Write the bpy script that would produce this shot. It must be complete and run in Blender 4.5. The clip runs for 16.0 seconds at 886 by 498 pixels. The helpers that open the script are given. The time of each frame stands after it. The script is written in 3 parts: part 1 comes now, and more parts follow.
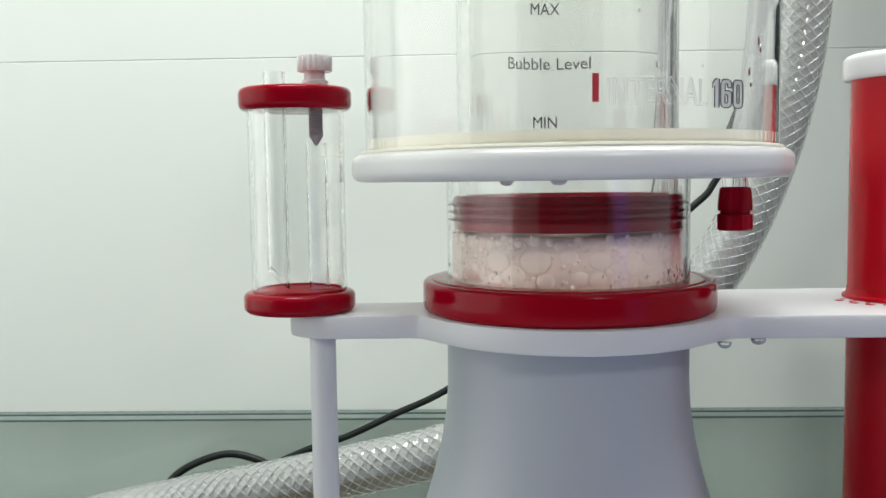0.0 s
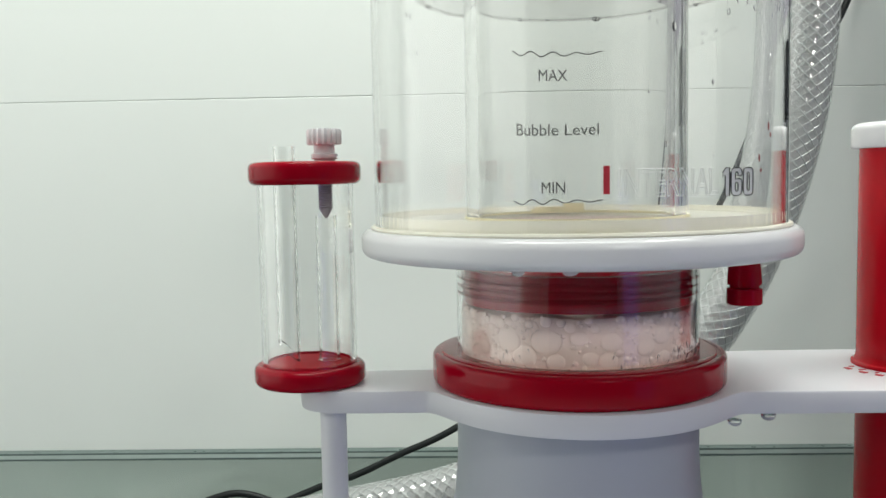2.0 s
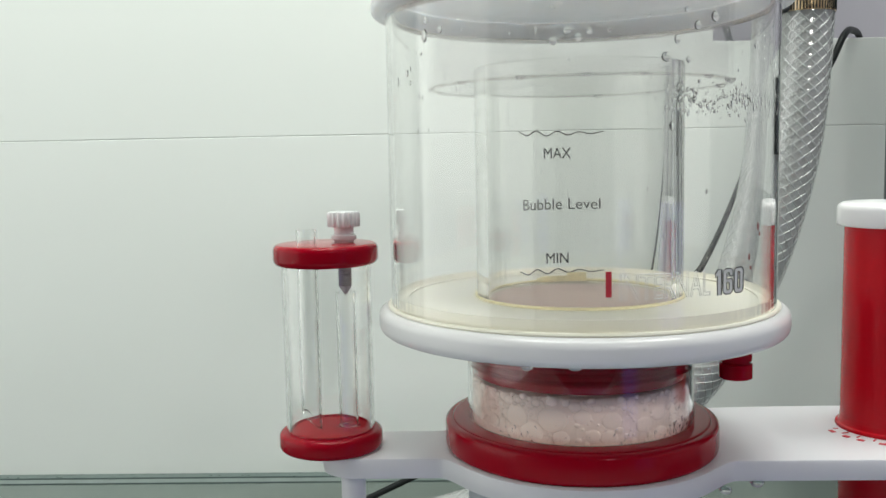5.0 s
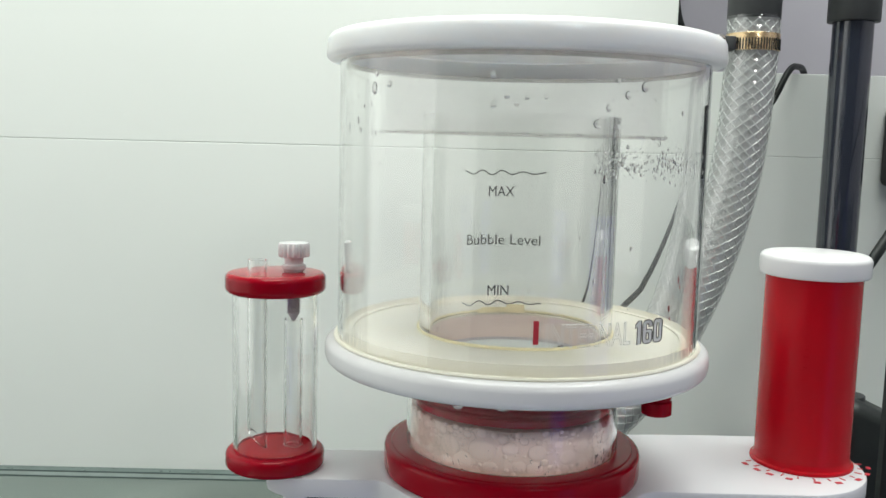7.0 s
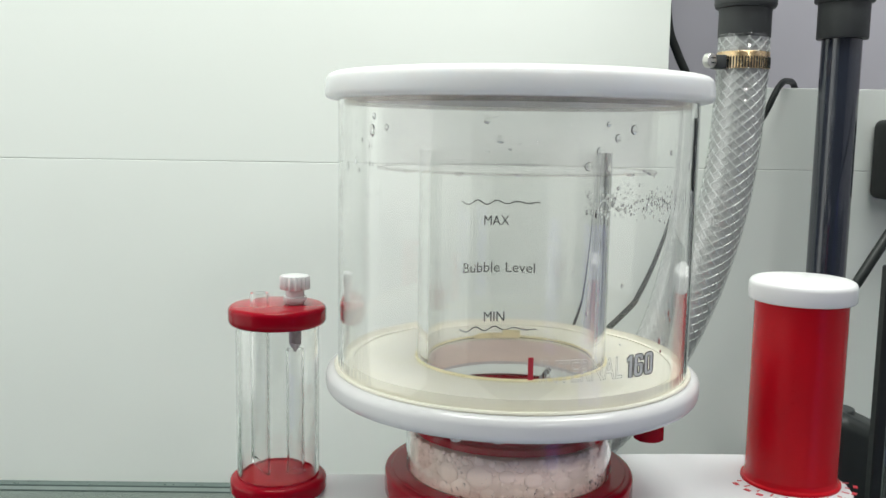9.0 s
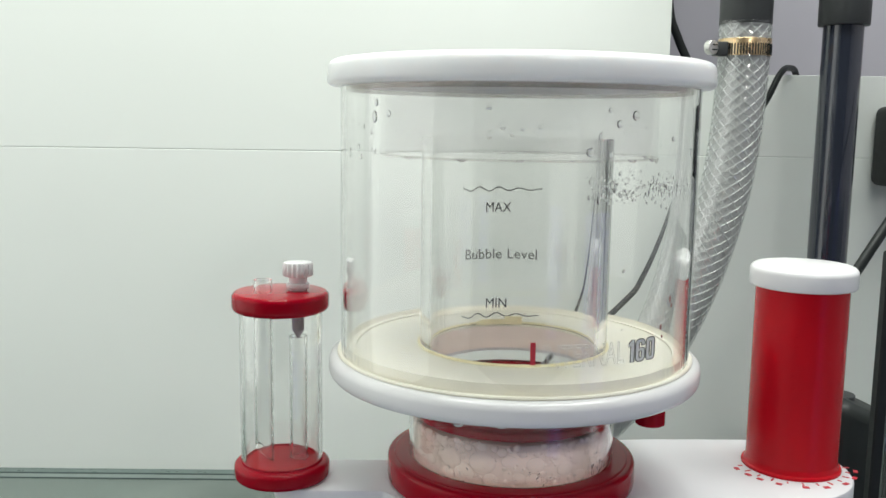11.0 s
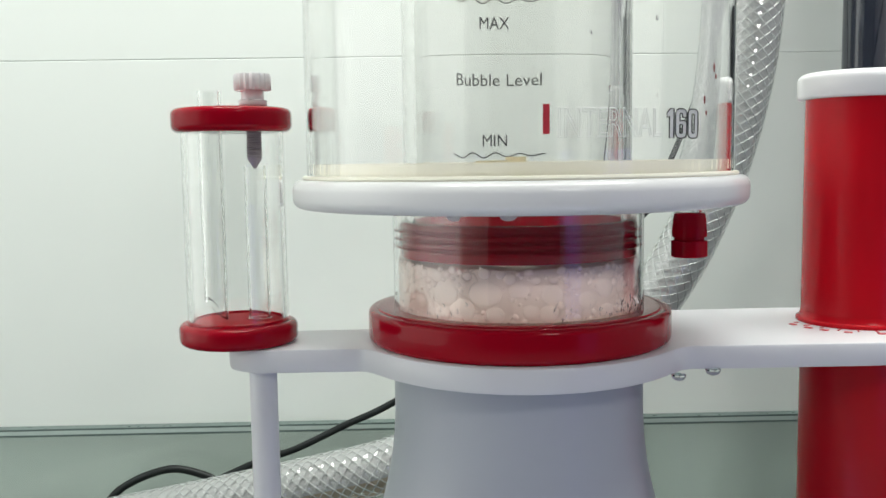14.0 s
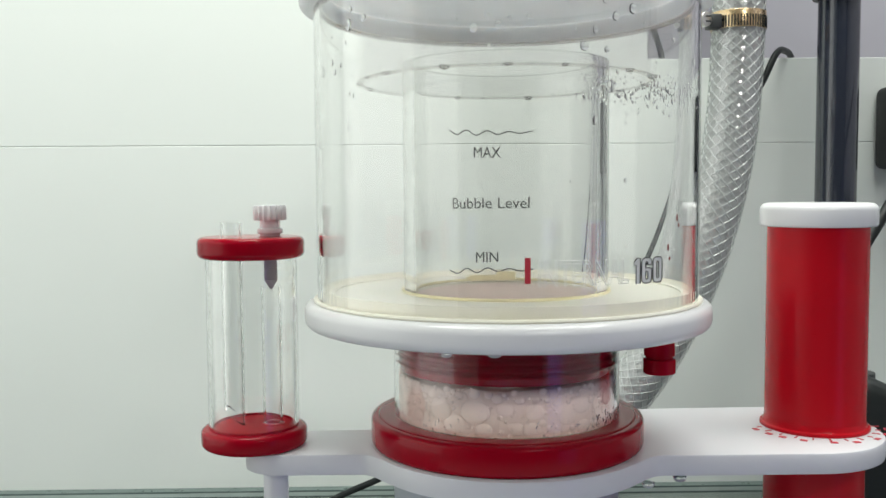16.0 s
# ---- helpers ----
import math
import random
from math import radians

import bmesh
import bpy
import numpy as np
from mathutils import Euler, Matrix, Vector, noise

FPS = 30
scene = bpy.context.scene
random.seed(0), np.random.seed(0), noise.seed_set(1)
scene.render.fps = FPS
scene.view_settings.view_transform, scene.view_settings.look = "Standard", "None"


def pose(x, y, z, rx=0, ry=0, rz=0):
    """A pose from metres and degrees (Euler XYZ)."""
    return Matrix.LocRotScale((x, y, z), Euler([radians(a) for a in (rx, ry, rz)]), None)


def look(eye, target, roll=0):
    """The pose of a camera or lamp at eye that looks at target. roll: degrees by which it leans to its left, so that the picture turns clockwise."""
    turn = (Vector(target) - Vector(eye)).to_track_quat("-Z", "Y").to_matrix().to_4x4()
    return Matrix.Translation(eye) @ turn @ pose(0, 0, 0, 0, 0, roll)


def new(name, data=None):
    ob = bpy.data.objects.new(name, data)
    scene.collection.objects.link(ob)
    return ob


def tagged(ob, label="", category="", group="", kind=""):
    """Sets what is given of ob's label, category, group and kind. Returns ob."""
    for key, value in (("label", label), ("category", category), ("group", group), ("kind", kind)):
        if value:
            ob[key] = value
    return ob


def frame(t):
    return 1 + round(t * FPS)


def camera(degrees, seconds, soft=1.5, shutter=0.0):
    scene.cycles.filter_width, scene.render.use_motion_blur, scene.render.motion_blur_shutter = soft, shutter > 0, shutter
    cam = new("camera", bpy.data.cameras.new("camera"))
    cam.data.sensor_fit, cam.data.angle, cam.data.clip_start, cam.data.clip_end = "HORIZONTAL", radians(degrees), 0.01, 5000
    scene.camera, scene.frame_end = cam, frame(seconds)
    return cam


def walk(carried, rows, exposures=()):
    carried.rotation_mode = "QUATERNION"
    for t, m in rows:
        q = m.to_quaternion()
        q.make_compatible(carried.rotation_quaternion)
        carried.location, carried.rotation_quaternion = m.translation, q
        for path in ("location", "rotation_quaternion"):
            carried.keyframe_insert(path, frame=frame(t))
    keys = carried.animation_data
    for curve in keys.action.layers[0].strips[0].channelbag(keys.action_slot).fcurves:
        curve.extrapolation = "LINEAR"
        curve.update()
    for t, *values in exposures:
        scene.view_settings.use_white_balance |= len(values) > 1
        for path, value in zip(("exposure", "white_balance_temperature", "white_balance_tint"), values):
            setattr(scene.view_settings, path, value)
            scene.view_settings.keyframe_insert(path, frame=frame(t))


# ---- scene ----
cam = camera(52.0, 16.0)
# seconds, eye in metres, turn in degrees
PATH = [
    (0, -0.0373, -0.3983, 0.2626, 85.57, 0.78, 1.63),
    (0.5, -0.0387, -0.3999, 0.2681, 85.63, 0.63, 1.59),
    (1, -0.0377, -0.3979, 0.2735, 86.44, 0.75, 1.69),
    (1.5, -0.0392, -0.3980, 0.2935, 85.48, 1.15, 1.88),
    (2, -0.0403, -0.3969, 0.2943, 85.52, 1.02, 1.72),
    (2.5, -0.0433, -0.3977, 0.2885, 84.67, 0.81, 1.59),
    (2.7, -0.0442, -0.4016, 0.2828, 83.76, 0.98, 1.82),
    (3, -0.0484, -0.4031, 0.2570, 83.86, 0.54, 1.75),
    (3.2, -0.0460, -0.4027, 0.2605, 83.20, 0.62, 1.86),
    (3.5, -0.0427, -0.4018, 0.2670, 82.72, 0.76, 2.02),
    (4, -0.0457, -0.4027, 0.2767, 83.69, 1.00, 1.69),
    (4.3, -0.0413, -0.4056, 0.3028, 83.50, 1.21, 1.82),
    (4.5, -0.0412, -0.4122, 0.3166, 83.86, 1.23, 1.96),
    (4.7, -0.0422, -0.4163, 0.3340, 83.76, 1.32, 1.86),
    (5, -0.0453, -0.4210, 0.3403, 84.28, 1.09, 1.58),
    (5.2, -0.0405, -0.4177, 0.3386, 83.98, 0.93, 1.43),
    (7.3, -0.0354, -0.4424, 0.3700, 83.03, -1.56, -0.46),
    (7.5, -0.0367, -0.4389, 0.3702, 82.94, -1.55, -0.45),
    (8, -0.0362, -0.4462, 0.3851, 82.91, -1.21, -0.46),
    (10.5, -0.0354, -0.4514, 0.3894, 82.12, -0.86, -0.64),
    (11, -0.0363, -0.4521, 0.3872, 82.01, -0.81, -0.57),
    (11.5, -0.0361, -0.4565, 0.3728, 81.93, -0.56, -0.25),
    (11.8, -0.0383, -0.4526, 0.3276, 82.51, -0.35, -0.14),
    (12, -0.0369, -0.4352, 0.3060, 82.11, 0.15, -0.22),
    (12.2, -0.0372, -0.4127, 0.2784, 83.20, 0.40, -0.51),
    (12.5, -0.0356, -0.3859, 0.2602, 82.82, 0.38, -0.52),
    (13, -0.0321, -0.3749, 0.2631, 83.18, 0.60, -1.11),
    (13.5, -0.0347, -0.3789, 0.2712, 84.35, 0.79, -1.41),
    (14, -0.0343, -0.3810, 0.2795, 84.49, 0.83, -1.30),
    (14.5, -0.0350, -0.3872, 0.2874, 85.16, 0.98, -1.31),
    (15, -0.0343, -0.3903, 0.2950, 85.20, 0.98, -1.11),
    (15.5, -0.0347, -0.3953, 0.2976, 85.72, 0.70, -1.16),
    (16, -0.0318, -0.4214, 0.3224, 86.34, 0.38, -1.10),
]
walk(cam, [(t, pose(*row)) for t, *row in PATH],
     exposures=((0.0, 0.12), (1.0, 0.06), (1.5, 0.0), (2.0, -0.02), (2.7, 0.02), (3.0, 0.03), (3.5, 0.14), (4.0, 0.08), (4.5, -0.10), (5.0, -0.10), (7.5, -0.04), (8.0, -0.07), (11.0, -0.03), (11.5, -0.03), (11.8, -0.10), (12.0, 0.05), (12.5, 0.28), (13.0, 0.32), (13.6, 0.22), (14.5, 0.10), (16.0, 0.02)))

# ---- light and exposure ----
def area_lamp(name, place, target, sx, sy, power, colour):
    data = bpy.data.lights.new(name, "AREA")
    data.shape, data.size, data.size_y, data.energy, data.color = "RECTANGLE", sx, sy, power, colour
    ob = new(name, data)
    ob.matrix_world = look(place, target)
    return ob


world = bpy.data.worlds.new("world")
scene.world = world
world.use_nodes = True
world.node_tree.nodes["Background"].inputs["Color"].default_value = (0.75, 0.85, 0.9, 1)
world.node_tree.nodes["Background"].inputs["Strength"].default_value = 0.25
scene.view_settings.exposure = 0.0
area_lamp("cabinet_light", (0.08, -0.02, 1.20), (0.06, 0.12, 0.2), 0.95, 0.35, 14.8, (0.97, 1.0, 0.94))
# Unseen fill panel, stands in for light thrown back by the left cabinet side.
area_lamp("side_fill", (-0.79, -0.13, 0.42), (0.0, 0.0, 0.30), 0.78, 0.78, 1.75, (0.97, 0.97, 0.94))
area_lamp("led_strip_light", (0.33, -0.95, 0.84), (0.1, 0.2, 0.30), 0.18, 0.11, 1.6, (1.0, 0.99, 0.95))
area_lamp("aquarium_light", (0.48, -0.52, 0.14), (0.0, 0.0, 0.2), 0.18, 0.30, 0.09, (0.22, 0.18, 1.0))
# Added blue fill from low in front, tints front faces and undersides lavender.
area_lamp("low_blue_fill", (0.05, -0.34, -0.03), (0.02, 0.0, 0.24), 0.4, 0.08, 0.12, (0.36, 0.36, 1.0))


# ---- materials ----
def mat(name, colour, rough=0.4, metal=0.0, vary=0.06, scale=40.0, bump=0.0, bump_scale=300.0, stain=None, stain_scale=12.0,
        stain_low=0.55, coat=0.0, sss=0.0, spec=0.5, rough_vary=0.08):
    m = bpy.data.materials.new(name)
    m.use_nodes = True
    nt = m.node_tree
    b = nt.nodes["Principled BSDF"]
    b.inputs["Roughness"].default_value = rough
    b.inputs["Metallic"].default_value = metal
    b.inputs["Specular IOR Level"].default_value = spec
    b.inputs["Coat Weight"].default_value = coat
    b.inputs["Coat Roughness"].default_value = 0.06
    if sss:
        b.inputs["Subsurface Weight"].default_value = sss
        b.inputs["Subsurface Radius"].default_value = (0.004, 0.003, 0.0025)
        b.inputs["Subsurface Scale"].default_value = 1.0
    co = nt.nodes.new("ShaderNodeTexCoord")
    n1 = nt.nodes.new("ShaderNodeTexNoise")
    n1.inputs["Scale"].default_value = scale
    n1.inputs["Detail"].default_value = 6
    nt.links.new(co.outputs["Object"], n1.inputs["Vector"])
    r1 = nt.nodes.new("ShaderNodeMapRange")
    r1.inputs["To Min"].default_value, r1.inputs["To Max"].default_value = 1 - vary, 1 + vary
    nt.links.new(n1.outputs["Fac"], r1.inputs["Value"])
    mul = nt.nodes.new("ShaderNodeMix")
    mul.data_type, mul.blend_type = "RGBA", "MULTIPLY"
    mul.inputs["Factor"].default_value = 1.0
    mul.inputs["A"].default_value = (*colour, 1)
    nt.links.new(r1.outputs["Result"], mul.inputs["B"])
    out = mul.outputs["Result"]
    if stain:
        n2 = nt.nodes.new("ShaderNodeTexNoise")
        n2.inputs["Scale"].default_value = stain_scale
        n2.inputs["Detail"].default_value = 8
        nt.links.new(co.outputs["Object"], n2.inputs["Vector"])
        r2 = nt.nodes.new("ShaderNodeMapRange")
        r2.inputs["From Min"].default_value, r2.inputs["From Max"].default_value = stain_low, stain_low + 0.2
        r2.inputs["To Max"].default_value = stain[3]
        nt.links.new(n2.outputs["Fac"], r2.inputs["Value"])
        mx = nt.nodes.new("ShaderNodeMix")
        mx.data_type = "RGBA"
        mx.inputs["B"].default_value = (*stain[:3], 1)
        nt.links.new(out, mx.inputs["A"])
        nt.links.new(r2.outputs["Result"], mx.inputs["Factor"])
        out = mx.outputs["Result"]
    nt.links.new(out, b.inputs["Base Color"])
    r3 = nt.nodes.new("ShaderNodeMapRange")
    r3.inputs["To Min"].default_value, r3.inputs["To Max"].default_value = max(0.02, rough - rough_vary), rough + rough_vary
    n3 = nt.nodes.new("ShaderNodeTexNoise")
    n3.inputs["Scale"].default_value = scale * 2.3
    nt.links.new(co.outputs["Object"], n3.inputs["Vector"])
    nt.links.new(n3.outputs["Fac"], r3.inputs["Value"])
    nt.links.new(r3.outputs["Result"], b.inputs["Roughness"])
    if bump:
        n4 = nt.nodes.new("ShaderNodeTexNoise")
        n4.inputs["Scale"].default_value = bump_scale
        nt.links.new(co.outputs["Object"], n4.inputs["Vector"])
        bp = nt.nodes.new("ShaderNodeBump")
        bp.inputs["Strength"].default_value = bump
        bp.inputs["Distance"].default_value = 0.0006
        nt.links.new(n4.outputs["Fac"], bp.inputs["Height"])
        nt.links.new(bp.outputs["Normal"], b.inputs["Normal"])
    return m


def clear(name, colour, ior=1.49, rough=0.0, bump=0.0, bump_scale=60.0):
    m = bpy.data.materials.new(name)
    m.use_nodes = True
    nt = m.node_tree
    b = nt.nodes["Principled BSDF"]
    b.inputs["Base Color"].default_value = (*colour, 1)
    b.inputs["Roughness"].default_value = rough
    b.inputs["IOR"].default_value = ior
    b.inputs["Transmission Weight"].default_value = 1.0
    if bump:
        co = nt.nodes.new("ShaderNodeTexCoord")
        n4 = nt.nodes.new("ShaderNodeTexNoise")
        n4.inputs["Scale"].default_value = bump_scale
        nt.links.new(co.outputs["Object"], n4.inputs["Vector"])
        bp = nt.nodes.new("ShaderNodeBump")
        bp.inputs["Strength"].default_value = bump
        bp.inputs["Distance"].default_value = 0.001
        nt.links.new(n4.outputs["Fac"], bp.inputs["Height"])
        nt.links.new(bp.outputs["Normal"], b.inputs["Normal"])
    return m


def veil(name, colour, rough, share, spec=0.5, bump=0.0):
    """Cloudy see-through plastic: part plain see-through, part a glossy milky surface."""
    m = bpy.data.materials.new(name)
    m.use_nodes = True
    nt = m.node_tree
    b = nt.nodes["Principled BSDF"]
    b.inputs["Base Color"].default_value = (*colour, 1)
    b.inputs["Roughness"].default_value = rough
    b.inputs["Specular IOR Level"].default_value = spec
    tr = nt.nodes.new("ShaderNodeBsdfTransparent")
    mx = nt.nodes.new("ShaderNodeMixShader")
    co = nt.nodes.new("ShaderNodeTexCoord")
    n = nt.nodes.new("ShaderNodeTexNoise")
    n.inputs["Scale"].default_value = 25
    n.inputs["Detail"].default_value = 5
    nt.links.new(co.outputs["Object"], n.inputs["Vector"])
    r = nt.nodes.new("ShaderNodeMapRange")
    r.inputs["To Min"].default_value, r.inputs["To Max"].default_value = share - 0.1, share + 0.1
    nt.links.new(n.outputs["Fac"], r.inputs["Value"])
    nt.links.new(r.outputs["Result"], mx.inputs["Fac"])
    nt.links.new(tr.outputs["BSDF"], mx.inputs[1])
    nt.links.new(b.outputs["BSDF"], mx.inputs[2])
    nt.links.new(mx.outputs["Shader"], nt.nodes["Material Output"].inputs["Surface"])
    return m


def sheen(name, rough, share):
    """Thin polished clear plastic: mostly see-through, with a faint mirror gloss."""
    m = bpy.data.materials.new(name)
    m.use_nodes = True
    nt = m.node_tree
    nt.nodes.remove(nt.nodes["Principled BSDF"])
    tr = nt.nodes.new("ShaderNodeBsdfTransparent")
    tr.inputs["Color"].default_value = (0.985, 0.99, 0.98, 1)
    gl = nt.nodes.new("ShaderNodeBsdfGlossy")
    gl.inputs["Roughness"].default_value = rough
    mx = nt.nodes.new("ShaderNodeMixShader")
    mx.inputs["Fac"].default_value = share
    nt.links.new(tr.outputs["BSDF"], mx.inputs[1])
    nt.links.new(gl.outputs["BSDF"], mx.inputs[2])
    nt.links.new(mx.outputs["Shader"], nt.nodes["Material Output"].inputs["Surface"])
    return m


def foam_mat(name, colour, line, scale):
    m = mat(name, colour, rough=0.22, vary=0.05, scale=60)
    nt = m.node_tree
    b = nt.nodes["Principled BSDF"]
    old = b.inputs["Base Color"].links[0].from_socket
    co = nt.nodes.new("ShaderNodeTexCoord")
    warp = nt.nodes.new("ShaderNodeTexNoise")
    warp.inputs["Scale"].default_value = 90
    nt.links.new(co.outputs["Object"], warp.inputs["Vector"])
    bend = nt.nodes.new("ShaderNodeVectorMath")
    bend.operation = "MULTIPLY_ADD"
    bend.inputs[1].default_value = (0.012, 0.012, 0.012)
    nt.links.new(warp.outputs["Color"], bend.inputs[0])
    nt.links.new(co.outputs["Object"], bend.inputs[2])
    patch = nt.nodes.new("ShaderNodeTexNoise")
    patch.inputs["Scale"].default_value = 55
    nt.links.new(co.outputs["Object"], patch.inputs["Vector"])
    some = nt.nodes.new("ShaderNodeMapRange")
    some.inputs["From Min"].default_value, some.inputs["From Max"].default_value = 0.48, 0.64
    nt.links.new(patch.outputs["Fac"], some.inputs["Value"])
    v = nt.nodes.new("ShaderNodeTexVoronoi")
    v.feature = "DISTANCE_TO_EDGE"
    v.inputs["Scale"].default_value = scale
    nt.links.new(bend.outputs["Vector"], v.inputs["Vector"])
    r = nt.nodes.new("ShaderNodeMapRange")
    r.inputs["From Max"].default_value = 0.10
    r.inputs["To Min"].default_value, r.inputs["To Max"].default_value = 0.75, 0.0
    nt.links.new(v.outputs["Distance"], r.inputs["Value"])
    mx = nt.nodes.new("ShaderNodeMix")
    mx.data_type = "RGBA"
    mx.inputs["B"].default_value = (*line, 1)
    nt.links.new(old, mx.inputs["A"])
    both = nt.nodes.new("ShaderNodeMath")
    both.operation = "MULTIPLY"
    nt.links.new(r.outputs["Result"], both.inputs[0])
    nt.links.new(some.outputs["Result"], both.inputs[1])
    nt.links.new(both.outputs[0], mx.inputs["Factor"])
    nt.links.new(mx.outputs["Result"], b.inputs["Base Color"])
    glow = nt.nodes.new("ShaderNodeBsdfTranslucent")
    nt.links.new(mx.outputs["Result"], glow.inputs["Color"])
    blend = nt.nodes.new("ShaderNodeMixShader")
    blend.inputs["Fac"].default_value = 0.12
    nt.links.new(b.outputs["BSDF"], blend.inputs[1])
    nt.links.new(glow.outputs["BSDF"], blend.inputs[2])
    nt.links.new(blend.outputs["Shader"], nt.nodes["Material Output"].inputs["Surface"])
    bp = nt.nodes.new("ShaderNodeBump")
    bp.inputs["Strength"].default_value = 0.15
    bp.inputs["Distance"].default_value = 0.0010
    nt.links.new(v.outputs["Distance"], bp.inputs["Height"])
    nt.links.new(bp.outputs["Normal"], b.inputs["Normal"])
    return m


WHITE = mat("white_pvc", (0.80, 0.80, 0.81), 0.22, vary=0.02, scale=30, bump=0.04, bump_scale=500, stain=(0.74, 0.73, 0.68, 0.35), stain_scale=25)
LIDW = mat("white_lid_plastic", (0.82, 0.82, 0.82), 0.22, vary=0.02, scale=30, bump=0.04, bump_scale=500, sss=0.7)
LIDW.node_tree.nodes["Principled BSDF"].inputs["Subsurface Radius"].default_value = (0.009, 0.0095, 0.010)
# Same plastic as WHITE, base dimmed to carry the bracket front's shade.
ARMSHADE = mat("shaded_bracket_plastic", (0.74, 0.74, 0.77), 0.30, vary=0.03, scale=12, rough_vary=0.03)
# White reactor plastic; shade and blue light are mixed into its base colour.
BODYSHADE = mat("shaded_reactor_plastic", (0.48, 0.50, 0.55), 0.33, vary=0.02, scale=18, bump=0.05, bump_scale=220, stain=(0.49, 0.50, 0.53, 0.4), stain_scale=9)
CREAM = mat("cup_floor_plastic", (0.90, 0.88, 0.76), 0.32, vary=0.03, scale=45, bump=0.05, stain=(0.82, 0.78, 0.58, 0.5), stain_scale=28, stain_low=0.5)
SCUM = mat("yellow_scum", (0.92, 0.85, 0.55), 0.45, vary=0.2, scale=120, bump=0.3, bump_scale=700)
RED = mat("red_acrylic", (0.32, 0.001, 0.011), 0.09, vary=0.08, scale=30, bump=0.03, bump_scale=260, spec=0.16)
REDPIPE = mat("red_pipe_plastic", (0.52, 0.005, 0.014), 0.22, vary=0.10, scale=18, bump=0.05, bump_scale=120, stain=(0.42, 0.03, 0.03, 0.35), stain_scale=16, stain_low=0.6, spec=0.20)
REDMATT = mat("matt_red_plastic", (0.40, 0.002, 0.012), 0.6, vary=0.08, scale=40, spec=0.15)
REDINK = mat("red_ink", (0.55, 0.03, 0.05), 0.5, vary=0.2, scale=400)
DRIED = mat("dried_drip", (0.20, 0.02, 0.02), 0.3, vary=0.3, scale=300)
BLACKINK = mat("black_ink", (0.03, 0.032, 0.032), 0.5, vary=0.2, scale=500)
GREYINK = mat("grey_ink", (0.09, 0.10, 0.09), 0.5, vary=0.2, scale=500)
WHITEINK = mat("white_ink", (0.85, 0.86, 0.84), 0.45, vary=0.05, scale=300)
ACRYL = clear("clear_acrylic", (0.998, 1.0, 0.994))
ACRYL2 = clear("clear_thin_acrylic", (0.985, 0.99, 0.985))
DROP = clear("water_drop", (1, 1, 1), 1.33)
TANK = clear("tank_glass", (0.51, 0.565, 0.54), 1.5)
EDGE = mat("ground_glass_edge", (0.10, 0.14, 0.13), 0.3, vary=0.2, scale=90)
EDGE2 = mat("pale_glass_edge", (0.42, 0.50, 0.47), 0.25, vary=0.1, scale=90)
FOAM = foam_mat("skimmer_foam", (0.95, 0.77, 0.68), (0.68, 0.50, 0.42), 150.0)
BUBBLE = mat("bubble_skin", (0.94, 0.77, 0.68), 0.2, vary=0.06, scale=150)
RIMS = mat("bubble_rim", (0.70, 0.54, 0.46), 0.2, vary=0.2, scale=150)
BORE = mat("stained_bore_plastic", (0.94, 0.84, 0.77), 0.3, vary=0.08, scale=60, stain=(0.80, 0.72, 0.45, 0.7), stain_scale=40)
CORE = veil("hose_core", (0.46, 0.47, 0.47), 0.35, 0.80, 0.4)
FILM = veil("clear_skirt_film", (0.84, 0.85, 0.82), 0.08, 0.10, 0.8)
HOSE = sheen("hose_plastic", 0.06, 0.13)
GRIME = veil("tan_grime_film", (0.48, 0.36, 0.24), 0.6, 0.34, 0.2)
FAINT = veil("faint_grime_film", (0.52, 0.44, 0.34), 0.5, 0.17, 0.3)
BRAID = mat("braid_thread", (0.50, 0.52, 0.52), 0.25, vary=0.05, scale=200, spec=0.8)
SLIME = veil("tan_film", (0.58, 0.47, 0.34), 0.5, 0.62, 0.2)
RUBBER = mat("black_rubber", (0.010, 0.013, 0.013), 0.50, vary=0.3, scale=80, bump=0.1, spec=0.3)
GREYPVC = mat("dark_grey_pvc", (0.018, 0.022, 0.034), 0.14, vary=0.1, scale=30, bump=0.04, spec=0.9)
FITTING = mat("grey_fitting_plastic", (0.028, 0.031, 0.032), 0.5, vary=0.1, scale=60, bump=0.15)
BRASS = mat("tarnished_clamp_metal", (0.74, 0.55, 0.32), 0.28, metal=1.0, vary=0.25, scale=120, bump=0.1, stain=(0.62, 0.60, 0.55, 0.8), stain_scale=60, stain_low=0.5)
STEEL = mat("clamp_screw_steel", (0.66, 0.65, 0.62), 0.3, metal=1.0, vary=0.15, scale=200)
PANEL = mat("white_laminate", (0.79, 0.83, 0.795), 0.48, vary=0.012, scale=6, bump=0.03, bump_scale=400, stain=(0.75, 0.79, 0.755, 0.3), stain_scale=4)
GROOVE = mat("joint_filler", (0.70, 0.73, 0.71), 0.6, vary=0.1, scale=60)
GREYWALL = mat("grey_wall_paint", (0.43, 0.42, 0.47), 0.6, vary=0.06, scale=14, bump=0.05)
FRONTDARK = mat("unseen_wall_dark", (0.10, 0.10, 0.11), 0.7, vary=0.06, scale=5)
SHELL = mat("cabinet_lining", (0.70, 0.72, 0.71), 0.6, vary=0.04, scale=5)
WATER = clear("tank_water", (0.40, 0.47, 0.45), 1.33, bump=0.25, bump_scale=45)
SCREW = mat("screw_plastic", (0.32, 0.27, 0.29), 0.4, vary=0.06, scale=100)


